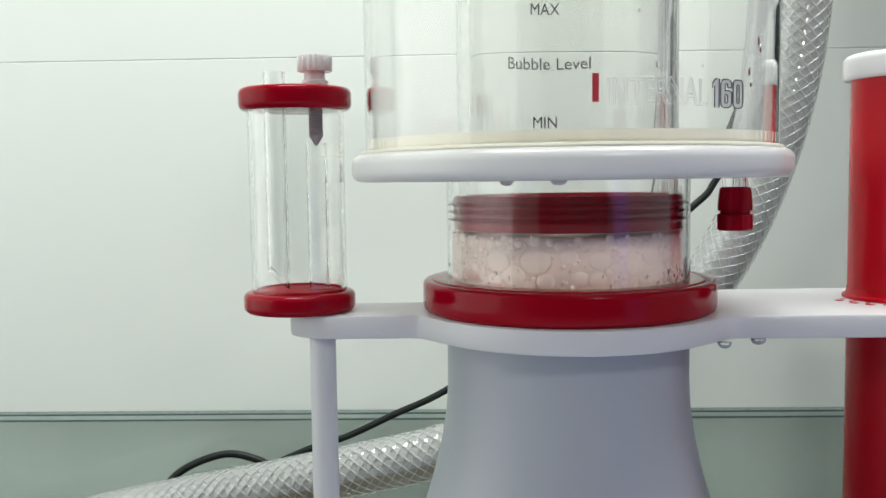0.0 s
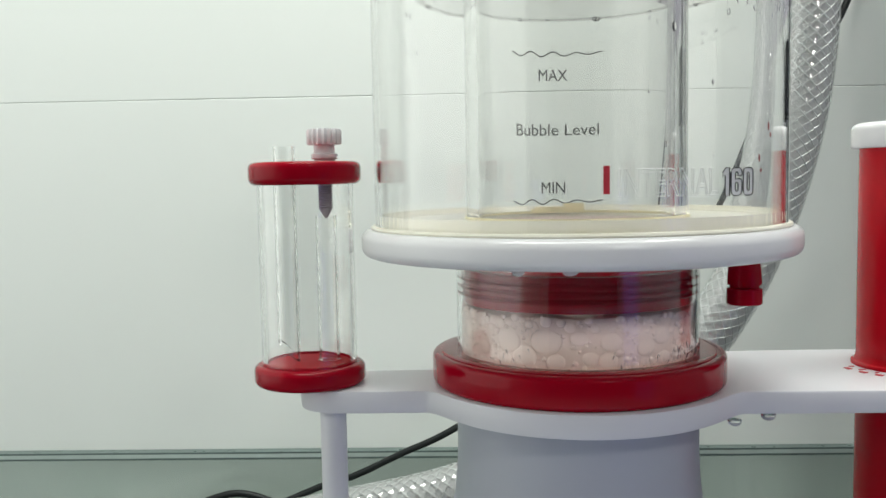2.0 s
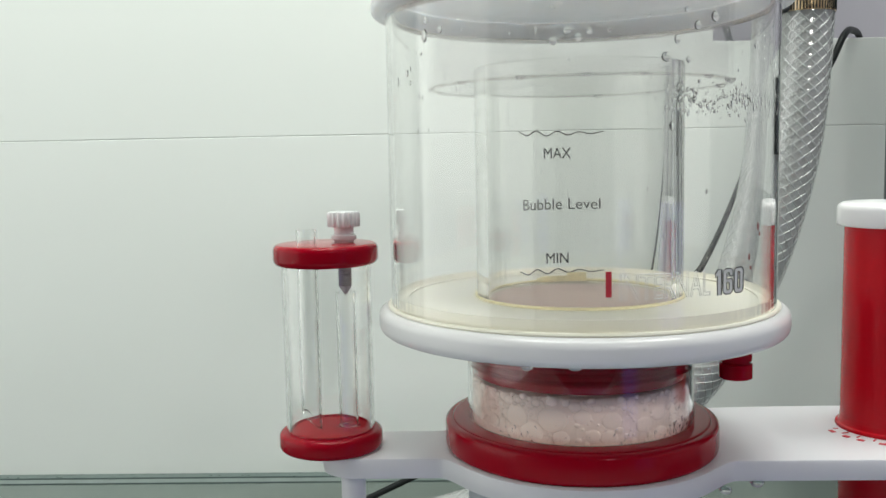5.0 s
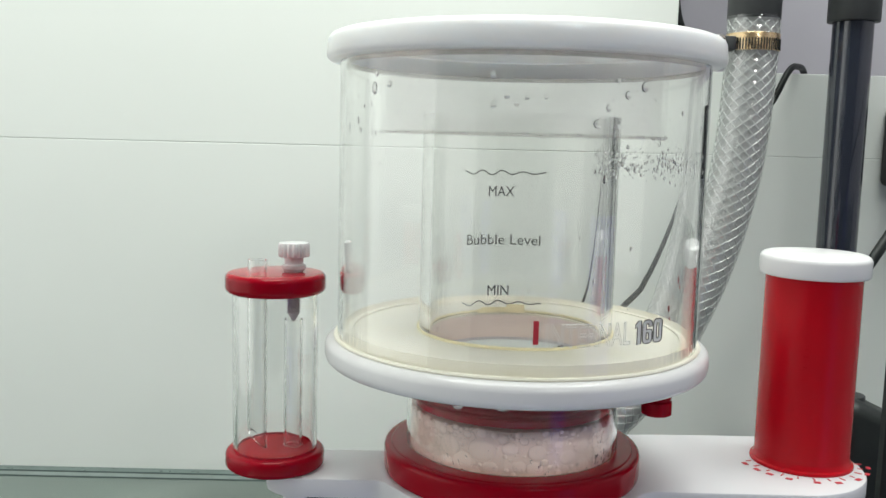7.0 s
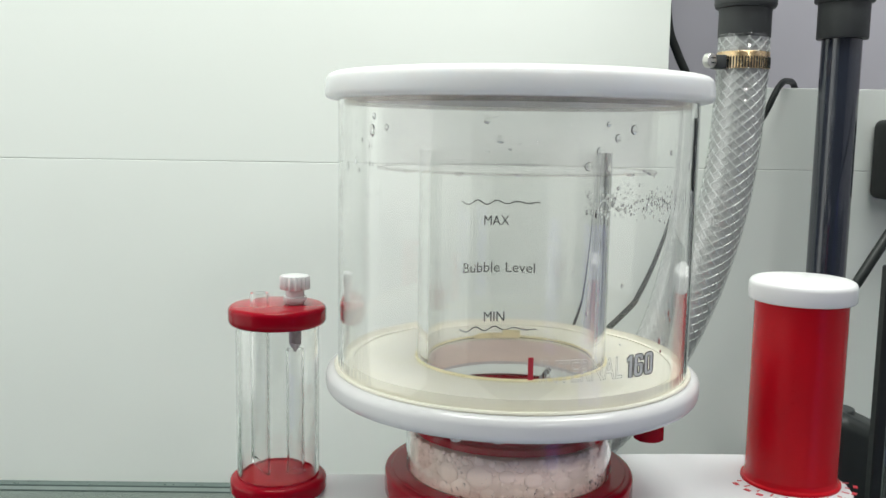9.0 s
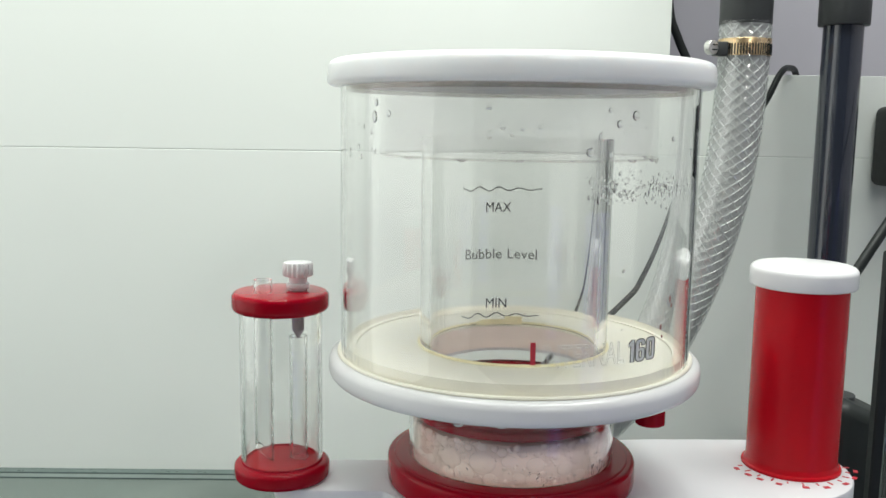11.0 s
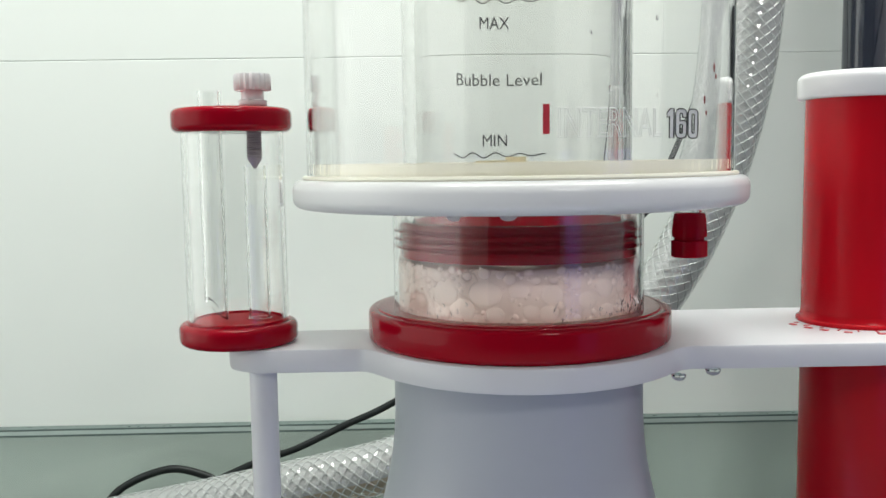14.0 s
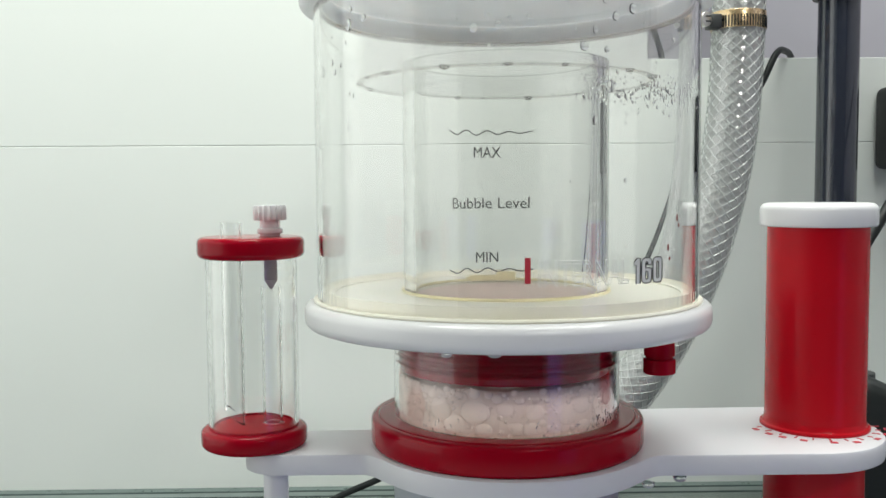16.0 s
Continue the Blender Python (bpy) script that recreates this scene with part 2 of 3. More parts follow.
# ---- mesh helpers ----
def part(name, bm, material, parent=None, label="", smooth=35.0):
    bmesh.ops.recalc_face_normals(bm, faces=bm.faces[:])
    me = bpy.data.meshes.new(name)
    bm.to_mesh(me)
    bm.free()
    me.materials.append(material)
    me.shade_smooth()
    me.set_sharp_from_angle(angle=radians(smooth))
    ob = new(name, me)
    if parent:
        ob.parent = parent
    if label:
        tagged(ob, label)
    return ob


def thing(name, place, label, category, kind="", group=""):
    ob = new(name)
    ob.empty_display_size = 0.02
    ob.location = place
    tagged(ob, label, category, group, kind)
    return ob


def spin(profile, cx=0.0, cy=0.0, n=96, closed=False, bm=None):
    """A turned form: profile of (r, z), round a vertical axis."""
    bm = bm or bmesh.new()
    rings = []
    for r, z in profile:
        if r < 1e-6:
            rings.append([bm.verts.new((cx, cy, z))])
        else:
            rings.append([bm.verts.new((cx + r * math.cos(a), cy + r * math.sin(a), z)) for a in (2 * math.pi * i / n for i in range(n))])
    pairs = list(zip(rings, rings[1:])) + ([(rings[-1], rings[0])] if closed else [])
    for a, b in pairs:
        for i in range(n):
            j = (i + 1) % n
            if len(a) == 1 and len(b) == 1:
                continue
            if len(a) == 1:
                bm.faces.new((a[0], b[i], b[j]))
            elif len(b) == 1:
                bm.faces.new((a[i], b[0], a[j]))
            else:
                bm.faces.new((a[i], b[i], b[j], a[j]))
    return bm


def arc(cr, cz, rad, a0, a1, n=5):
    return [(cr + rad * math.cos(radians(a0 + (a1 - a0) * i / n)), cz + rad * math.sin(radians(a0 + (a1 - a0) * i / n))) for i in range(n + 1)]


def disc_profile(r, z0, z1, e0, e1):
    """A solid disc with rounded lower (e0) and upper (e1) rims."""
    return [(0, z0)] + arc(r - e0, z0 + e0, e0, -90, 0) + arc(r - e1, z1 - e1, e1, 0, 90) + [(0, z1)]


def ring_profile(ri, ro, z0, z1, e):
    return arc(ro - e, z0 + e, e, -90, 0, 4) + arc(ro - e, z1 - e, e, 0, 90, 4) + arc(ri + e, z1 - e, e, 90, 180, 4) + arc(ri + e, z0 + e, e, 180, 270, 4)


def box(x0, x1, y0, y1, z0, z1, bevel=0.0, seg=2):
    own = bmesh.new()
    bmesh.ops.create_cube(own, size=1)
    for v in own.verts:
        v.co = ((x0 + x1) / 2 + v.co.x * (x1 - x0), (y0 + y1) / 2 + v.co.y * (y1 - y0), (z0 + z1) / 2 + v.co.z * (z1 - z0))
    if bevel:
        bmesh.ops.bevel(own, geom=own.edges[:], offset=bevel, segments=seg, profile=0.5, affect="EDGES")
    return own


def curve_points(points, per=14):
    """A smooth line through the given points."""
    p = [Vector(q) for q in points]
    p = [2 * p[0] - p[1]] + p + [2 * p[-1] - p[-2]]
    out = []
    for i in range(1, len(p) - 2):
        for k in range(per):
            t = k / per
            a, b, c, d = p[i - 1], p[i], p[i + 1], p[i + 2]
            out.append(0.5 * ((2 * b) + (c - a) * t + (2 * a - 5 * b + 4 * c - d) * t * t + (3 * b - a - 3 * c + d) * t ** 3))
    out.append(p[-2])
    return out


def frames_along(line):
    up = Vector((0, 1, 0))
    out = []
    for i, q in enumerate(line):
        t = (line[min(i + 1, len(line) - 1)] - line[max(i - 1, 0)]).normalized()
        s = t.cross(up).normalized()
        out.append((q, s, s.cross(t).normalized(), t))
    return out


def sweep(line, r, n=16, bm=None, caps=True):
    bm = bm or bmesh.new()
    rings = []
    for q, s, u, t in frames_along(line):
        rings.append([bm.verts.new(q + r * (math.cos(a) * s + math.sin(a) * u)) for a in (2 * math.pi * i / n for i in range(n))])
    for a, b in zip(rings, rings[1:]):
        for i in range(n):
            bm.faces.new((a[i], a[(i + 1) % n], b[(i + 1) % n], b[i]))
    if caps:
        bm.faces.new(rings[0][::-1])
        bm.faces.new(rings[-1])
    return bm


def thread_tube(bm, pts, r, n=4):
    ref = Vector((0.31, 0.2, 0.93))
    rings = []
    for i, q in enumerate(pts):
        t = (pts[min(i + 1, len(pts) - 1)] - pts[max(i - 1, 0)]).normalized()
        s = t.cross(ref).normalized()
        u = s.cross(t)
        rings.append([bm.verts.new(q + r * (math.cos(a) * s + math.sin(a) * u)) for a in (2 * math.pi * k / n for k in range(n))])
    for a, b in zip(rings, rings[1:]):
        for i in range(n):
            bm.faces.new((a[i], a[(i + 1) % n], b[(i + 1) % n], b[i]))


def letters(text, size, squeeze=1.0, outline=0.0, thick=0.00008, space=1.0):
    """Writing as a mesh in the x-z plane, centred on x, its foot on z = 0; outline: the thickness of a drawn contour."""
    cu = bpy.data.curves.new("writing", "FONT")
    cu.body, cu.size, cu.align_x, cu.space_character = text, size, "CENTER", space
    if outline:
        cu.fill_mode, cu.bevel_depth, cu.bevel_resolution = "NONE", outline, 0
    else:
        cu.extrude = thick
    cu.resolution_u = 3
    ob = bpy.data.objects.new("writing", cu)
    scene.collection.objects.link(ob)
    me = bpy.data.meshes.new_from_object(ob.evaluated_get(bpy.context.evaluated_depsgraph_get()))
    bm = bmesh.new()
    bm.from_mesh(me)
    bpy.data.objects.remove(ob)
    bpy.data.curves.remove(cu)
    bpy.data.meshes.remove(me)
    for v in bm.verts:
        v.co = (v.co.x * squeeze, -v.co.z, v.co.y)
    return bm


def wrap(bm, cx, cy, radius, arc0, z, back=False):
    """Bends flat writing round an upright cylinder: on its front, or on its far side."""
    bmesh.ops.subdivide_edges(bm, edges=[e for e in bm.edges if abs(e.verts[0].co.x - e.verts[1].co.x) > 0.004], cuts=3)
    for v in bm.verts:
        a = (arc0 + v.co.x) / radius
        if back:
            r = radius + v.co.y
            v.co = (cx + r * math.sin(a), cy + r * math.cos(a), z + v.co.z)
        else:
            r = radius - v.co.y
            v.co = (cx + r * math.sin(a), cy - r * math.cos(a), z + v.co.z)
    return bm


def no_shadow(*obs):
    for o in obs:
        o.visible_shadow = False


# ---- the cabinet round the tank ----
FLOOR = -0.10
WALL_Y = 0.3346
lower = thing("wall_back", (0, 0, 0), "white laminate back panel boards with a fine horizontal joint", "wall", "structure")
part("board", box(-0.9, 0.9, WALL_Y, WALL_Y + 0.016, FLOOR - 0.05, 0.3605, 0.0004, 1), PANEL, lower)
part("board", box(-0.9, 0.1638, WALL_Y, WALL_Y + 0.016, 0.3610, 1.25, 0.0004, 1), PANEL, lower)
part("board", box(0.1638, 0.9, WALL_Y, WALL_Y + 0.016, 0.3610, 0.4307, 0.0004, 1), PANEL, lower)
part("joint_backing", box(-0.9, 0.9, WALL_Y + 0.0007, WALL_Y + 0.012, 0.355, 0.367), GROOVE, lower)
rear = part("wall_behind", box(-0.9, 0.9, 0.50, 0.52, FLOOR - 0.05, 1.25), GREYWALL)
tagged(rear, "grey-violet painted wall behind the white panel", "wall", kind="structure")
left = part("wall_left", box(-0.92, -0.9, -1.5, 0.52, FLOOR - 0.05, 1.25), SHELL)
tagged(left, "plain pale cabinet side wall", "wall", kind="structure")
# Unseen wall, grey so that clear tubes pick up dark right edges.
right = part("wall_right", box(0.9, 0.92, -1.5, 0.52, FLOOR - 0.05, 1.25), GREYWALL)
tagged(right, "unseen grey side wall that darkens right edges of clear tubes", "wall", kind="structure")
ceil = part("ceiling", box(-0.92, 0.92, -1.5, 0.52, 1.25, 1.27), SHELL)
tagged(ceil, "plain pale cabinet ceiling", "ceiling", kind="structure")
floor = part("floor", box(-0.92, 0.92, -1.5, 0.52, FLOOR - 0.07, FLOOR - 0.05), SHELL)
tagged(floor, "plain cabinet floor under the tank", "floor", kind="structure")
# Unseen closing wall, dark to hold down front fill and reflections in the reds.
front = part("wall_front", box(-0.92, 0.92, -1.52, -1.5, FLOOR - 0.05, 1.25), FRONTDARK)
tagged(front, "unseen dark closing wall that cuts front fill and reflections", "wall", kind="structure")

# ---- the glass tank ----
tank = thing("sump_tank", (0, 0, FLOOR), "greenish glass sump tank with ground upper edges", "tank")
RIM = 0.0728


def in_parent(ob):
    ob.matrix_parent_inverse = Matrix.Translation(-ob.parent.location)
    return ob


pane = part("glass_pane", box(-0.8, 0.8, 0.3195, 0.3275, FLOOR + 0.008, RIM - 0.0034), TANK, tank)
no_shadow(in_parent(pane))
for z0, z1, material, words in ((-0.0034, -0.0018, EDGE, "dark ground glass edge"), (-0.0018, 0.0014, EDGE2, "pale polished glass edge"), (0.0014, 0.0028, EDGE, "dark ground glass edge")):
    no_shadow(in_parent(part("edge_strip", box(-0.8, 0.8, 0.3188, 0.3282, RIM + z0, RIM + z1), material, tank, words)))
base = in_parent(part("bottom_pane", box(-0.8, 0.8, -0.3, 0.3275, FLOOR - 0.05, FLOOR + 0.004), EDGE, tank, "greenish glass tank bottom"))
div = in_parent(part("divider_pane", box(0.2420, 0.6, 0.080, 0.086, FLOOR + 0.004, 0.314, 0.0006, 1), TANK, tank))
no_shadow(div)
in_parent(part("divider_edge", box(0.2350, 0.2420, 0.079, 0.087, FLOOR + 0.004, 0.314, 0.001, 1), RUBBER, tank, "black edge trim on the dividing pane"))
wbm = box(-0.79, 0.79, -0.29, 0.3190, FLOOR + 0.006, -0.0226)
water = part("water", wbm, WATER)
no_shadow(water)
tagged(water, "still greenish water in the sump tank", "water", kind="structure")

# ---- protein skimmer: body, ring, neck, bracket ----
CX, CY = 0.0052, 0.0003
skim = thing("protein_skimmer", (CX, CY, FLOOR + 0.004), "white conical protein skimmer with red collar and white bracket", "skimmer")
body_prof = [(0.0, FLOOR + 0.004), (0.080, FLOOR + 0.004), (0.0805, 0.02), (0.0798, 0.055), (0.0768, 0.078), (0.0735, 0.0895), (0.0695, 0.1010), (0.0655, 0.1120),
             (0.0624, 0.1216), (0.0592, 0.1320), (0.0564, 0.1435), (0.0543, 0.1540), (0.0531, 0.1640), (0.0526, 0.1750), (0.0525, 0.1964), (0.0, 0.1964)]
in_parent(part("reactor_body", spin(body_prof, CX - 0.0002, CY), BODYSHADE, skim, "white tapered reactor cone"))
in_parent(part("collar", spin(ring_profile(0.0470, 0.0634, 0.2057, 0.2190, 0.0022), CX + 0.0002, CY), RED, skim, "glossy red collar ring"))
in_parent(part("collar_lip", spin(ring_profile(0.0500, 0.0598, 0.2165, 0.2196, 0.0008), CX + 0.0001, CY), RED, skim, "raised red lip"))
neck = in_parent(part("neck_tube", spin([(0.0523, 0.2190), (0.0523, 0.2613), (0.0506, 0.2613), (0.0506, 0.2190)], CX, CY, 128, closed=True), ACRYL, skim, "clear acrylic neck tube"))
no_shadow(neck)


def soft_max(a, b, k=0.006):
    return k * math.log(math.exp(a / k) + math.exp(b / k))


def bracket():
    """A flat plate: a narrow arm, a round middle and a broader arm, with rounded ends."""
    X0, X1 = -0.1165, 0.1880
    front, back = [], []
    n = 140
    for i in range(n + 1):
        x = X0 + (X1 - X0) * i / n
        dx = x - (CX + 0.001)
        bulge = math.sqrt(max(0.0, 0.0658 ** 2 - dx * dx))
        w = 1 / (1 + math.exp(-(x - 0.02) / 0.02))
        f = soft_max((0.0232 * (1 - w) + 0.0305 * w), bulge - CY if bulge else -0.05)
        b = soft_max((0.0190 * (1 - w) + 0.0570 * w), bulge + CY if bulge else -0.05)
        for x_end, rc, s in ((X0, 0.0190, 1), (X1, 0.0440, -1)):
            d = (x - x_end) * s
            if d < rc:
                cut = rc - math.sqrt(max(0, rc * rc - (rc - d) ** 2))
                f, b = f - cut, b - cut
        front.append((x, -f)), back.append((x, b))
    ring = front + back[::-1]
    bm = bmesh.new()
    levels = [(0.0012, 0.1960), (0.0003, 0.1963), (0.0, 0.1973), (0.0, 0.2045), (0.0004, 0.2054), (0.0014, 0.2057)]
    cen = Vector((CX, CY))
    rows = []
    m = len(ring)
    for inset, z in levels:
        row = []
        for i, (x, y) in enumerate(ring):
            a, c = Vector(ring[i - 1]), Vector(ring[(i + 1) % m])
            t = (c - a)
            nrm = Vector((t.y, -t.x)).normalized() if t.length > 1e-7 else Vector((0, 0))
            row.append(bm.verts.new((x - nrm.x * inset, y - nrm.y * inset, z)))
        rows.append(row)
    for a, b in zip(rows, rows[1:]):
        for i in range(m):
            j = (i + 1) % m
            bm.faces.new((a[i], a[j], b[j], b[i]))
    for row in (rows[0], rows[-1]):
        for i in range(n):
            bm.faces.new((row[i], row[i + 1], row[m - 2 - i], row[m - 1 - i]))
    bmesh.ops.remove_doubles(bm, verts=bm.verts[:], dist=1e-6)
    return bm


in_parent(part("bracket", bracket(), ARMSHADE, skim, "white plastic bracket plate with rounded arms"))
in_parent(part("post", spin(disc_profile(0.0056, FLOOR + 0.004, 0.1962, 0.0004, 0.0004), -0.1008, -0.0140, 32), ARMSHADE, skim, "slim white support post"))


def water_drop(x, y, z, r, tall):
    return spin([(0, z - tall)] + [(r * math.sin(radians(a)), z - tall * math.cos(radians(a)) ** 0.8) for a in (20, 40, 60, 75)] + [(r, z), (0, z)], x, y, 14)


for x, y, r in ((0.0633, -0.0385, 0.0028), (0.0792, -0.0305, 0.0030)):
    no_shadow(in_parent(part("water_drop", water_drop(x, y, 0.1963, r, 0.0026), DROP, skim, "clear hanging water drop")))

# foam in the neck
foam = thing("foam", (CX, CY, 0.2135), "pinkish cream foam of bubbles inside the clear neck", "foam", "stuff")
fb = spin([(0, 0.2135), (0.0500, 0.2135), (0.0500, 0.2165), (0.0500, 0.2275), (0.0500, 0.2375), (0.0490, 0.2390), (0.0440, 0.2402), (0, 0.2402)], CX, CY, 72)
for v in fb.verts:
    if v.co.z > 0.2305:
        v.co.z += 0.0010 * noise.noise(v.co * 60)
in_parent(part("foam_mass", fb, FOAM, foam))
rng = random.Random(4)
bub = bmesh.new()
placed = []
for k in range(900):
    a = rng.uniform(math.pi * 0.94, math.pi * 2.06)
    r = (0.0032 + 0.0030 * rng.random()) if k < 80 else 0.0006 + 0.0020 * rng.random() ** 1.3
    z = rng.uniform(0.2205, 0.2325) if k < 80 else (rng.uniform(0.2190, 0.2400) if k % 3 else rng.gauss(0.2360, 0.0016))
    z = min(max(z, 0.2184 + r), 0.2404 - r)
    if any(math.hypot(z - q[1], (a - q[0]) * 0.0503) < (r + q[2]) * 0.86 for q in placed):
        continue
    placed.append((a, z, r))
    m = Matrix.Translation((CX + 0.0497 * math.cos(a), CY + 0.0497 * math.sin(a), z)) @ Matrix.Rotation(a, 4, "Z") @ Matrix.Diagonal((0.0007 / r, rng.uniform(0.95, 1.12), rng.uniform(0.86, 1.0), 1))
    bmesh.ops.create_icosphere(bub, subdivisions=3 if r > 0.002 else 2, radius=r, matrix=m)
in_parent(part("bubbles", bub, BUBBLE, foam, smooth=80.0))
rims = bmesh.new()
for a, z, r in placed:
    if r > 0.0011 and rng.random() < 0.5:
        ph, pts = rng.uniform(0, 6.28), []
        for i in range(15):
            t = ph + 2 * math.pi * 0.55 * i / 14
            b = a + r * 1.03 * math.cos(t) / 0.0503
            pts.append(Vector((CX + 0.0503 * math.cos(b), CY + 0.0503 * math.sin(b), z + 0.92 * r * math.sin(t))))
        thread_tube(rims, pts, 0.00007, 4)
in_parent(part("bubble_rims", rims, RIMS, foam))

# condensation on the clear neck
wet = bmesh.new()
for k in range(150):
    a = radians(rng.gauss(325, 16) if k < 100 else rng.uniform(190, 350))
    z = 0.2196 + abs(rng.gauss(0, 0.0032))
    r = 0.00025 + 0.0005 * rng.random() ** 2
    m = Matrix.Translation((CX + 0.0523 * math.cos(a), CY + 0.0523 * math.sin(a), z)) @ Matrix.Rotation(a, 4, "Z") @ Matrix.Diagonal((0.4, 1.0, rng.uniform(0.9, 1.6), 1))
    bmesh.ops.create_icosphere(wet, subdivisions=2, radius=r, matrix=m)
no_shadow(tagged(in_parent(part("neck_droplets", wet, DROP, skim, "fine droplets on the neck")), kind="stuff"))

# ---- the collection cup ----
cup = thing("collection_cup", (CX, CY, 0.2625), "clear acrylic skimmer cup with white flange and printed level marks", "cup")
FL0, FLW, FL1 = 0.2614, 0.2729, 0.2758
in_parent(part("flange", spin(arc(0.0930 - 0.0040, FL0 + 0.0040, 0.0040, -90, 0, 6) + arc(0.0930 - 0.0040, FLW - 0.0040, 0.0040, 0, 90, 6)
          + [(0.0440, FLW), (0.0440, FL0)], CX, CY, 128, closed=True), WHITE, cup, "thick white flange with rounded rim"))
in_parent(part("cup_floor", spin([(0.0842, FLW - 0.0004), (0.0842, FL1 - 0.0004), (0.0834, FL1 + 0.0004), (0.0448, FL1 + 0.0006), (0.0440, FL1), (0.0440, FLW - 0.0002)], CX, CY, 128, closed=True), CREAM, cup, "cream stained cup floor"))
wall = in_parent(part("cup_wall", spin([(0.0870, FLW + 0.0003), (0.0870, 0.4038), (0.0846, 0.4038), (0.0846, FLW + 0.0003)], CX, CY, 160, closed=True), ACRYL, cup, "clear acrylic cylinder wall"))
riser = in_parent(part("riser_tube", spin([(0.0473, FL1 + 0.0008), (0.0473, 0.3800), (0.0422, 0.3800), (0.0422, FL1 + 0.0008)], CX, CY, 128, closed=True), ACRYL, cup, "clear inner riser tube"))
no_shadow(wall, riser)
bead = spin([(0.0876 + 0.0013 * math.cos(t), FLW + 0.0007 + 0.0009 * math.sin(t)) for t in [2 * math.pi * i / 8 for i in range(8)]], CX, CY, 96, closed=True)
in_parent(part("sealing_bead", bead, CREAM, cup, "yellowed sealing bead"))
in_parent(part("sealing_fillet", spin([(0.0846, FL1 - 0.0004), (0.0846, FL1 + 0.0031), (0.0843, FL1 + 0.0024), (0.0836, FL1 + 0.0009), (0.0826, FL1 + 0.0003), (0.0826, FL1 - 0.0004)], CX, CY, 128, closed=True), CREAM, cup, "yellowed sealant fillet"))
in_parent(part("stain_ring", spin([(0.0805, FL1 + 0.0006), (0.0808, FL1 + 0.0012), (0.0792, FL1 + 0.0012), (0.0790, FL1 + 0.0006)], CX, CY, 96, closed=True), CREAM, cup, "thin yellow scum ring"))
bead2 = spin([(0.0476 + 0.0009 * math.cos(t), FL1 + 0.0010 + 0.0008 * math.sin(t)) for t in [2 * math.pi * i / 8 for i in range(8)]], CX, CY, 96, closed=True)
in_parent(part("sealing_bead", bead2, SCUM, cup, "yellowed sealing bead"))
col = [(0.0440, 0.2408), (0.0490, 0.2408), (0.0494, 0.2415), (0.0494, 0.2437)]
for k in range(3):
    zt = 0.2441 + 0.0032 * k
    col += [(0.0496, zt), (0.0506, zt + 0.0007), (0.0506, zt + 0.0017), (0.0496, zt + 0.0024)]
col += [(0.0494, 0.2543), (0.0486, 0.2551), (0.0440, 0.2551)]
in_parent(part("threaded_collar", spin(col, CX, CY, 128, closed=True), RED, cup, "red threaded collar inside the neck"))
sock = in_parent(part("neck_sleeve", spin([(0.0472, 0.2551), (0.0472, 0.2665), (0.0440, 0.2665), (0.0440, 0.2551)], CX, CY, 96, closed=True), ACRYL, cup))
no_shadow(sock)

in_parent(part("bore_lining", spin([(0.0439, 0.2630), (0.0439, 0.2750), (0.0436, 0.2750), (0.0436, 0.2630)], CX, CY, 96, closed=True), BORE, cup, "cream stained bore of the riser"))

for arc0, w, h, z in ((-0.006, 0.020, 0.0030, 0.2766), (0.004, 0.010, 0.0046, 0.2766), (-0.014, 0.008, 0.0022, 0.2767)):
    in_parent(part("scum_patch", wrap(box(-w / 2, w / 2, -0.0002, 0.0002, 0, h, 0.00015, 1), CX, CY, 0.0418, arc0, z, True), SCUM, cup, "yellow scum patch"))

# printed marks on the far side of the riser
RB = 0.0420
for text, z, size, dx, wide in (("MAX", 0.3390, 0.0078, -0.0062, 0.90), ("Bubble Level", 0.3134, 0.0080, -0.0048, 1.07), ("MIN", 0.2860, 0.0078, -0.0062, 0.93)):
    in_parent(part("printed_text", wrap(letters(text, size, wide), CX, CY, RB, dx, z, True), BLACKINK if text != "Bubble Level" else GREYINK, cup, "black printed lettering"))


def wave_line(x_mid, z_mid):
    bm = bmesh.new()
    pts = []
    for i in range(97):
        u = i / 96
        a = (x_mid + (u - 0.5) * 0.047) / RB
        z = z_mid + 0.0012 * math.sin(2 * math.pi * 4 * u + 2.0) * (0.7 + 0.3 * math.sin(5 * u))
        pts.append(Vector((CX + RB * math.sin(a), CY + RB * math.cos(a), z)))
    thread_tube(bm, pts, 0.00030)
    return bm


for z in (0.3515, 0.2820):
    in_parent(part("printed_wave", wave_line(-0.0050, z), GREYINK, cup, "printed wavy level line"))

# printed name line on the front of the cup
RF = 0.0872
in_parent(part("printed_bar", wrap(box(-0.0011, 0.0011, -0.0001, 0.0001, -0.0048, 0.0048), CX, CY, RF, 0.0006, 0.2926), REDINK, cup, "red printed bar"))
in_parent(part("printed_text", wrap(letters("INTERNAL", 0.0136, 0.59, outline=0.00022, space=1.02), CX, CY, RF, 0.0230, 0.2868), WHITEINK, cup, "white outlined lettering"))


def rounded(x0, x1, z0, z1, r, n=5):
    """A closed contour in the x-z plane with rounded corners."""
    out = []
    for cx_, cz_, a0 in ((x1 - r, z1 - r, 0), (x0 + r, z1 - r, 90), (x0 + r, z0 + r, 180), (x1 - r, z0 + r, 270)):
        out += [Vector((cx_ + r * math.cos(radians(a0 + 90 * i / n)), 0, cz_ + r * math.sin(radians(a0 + 90 * i / n)))) for i in range(n + 1)]
    return out


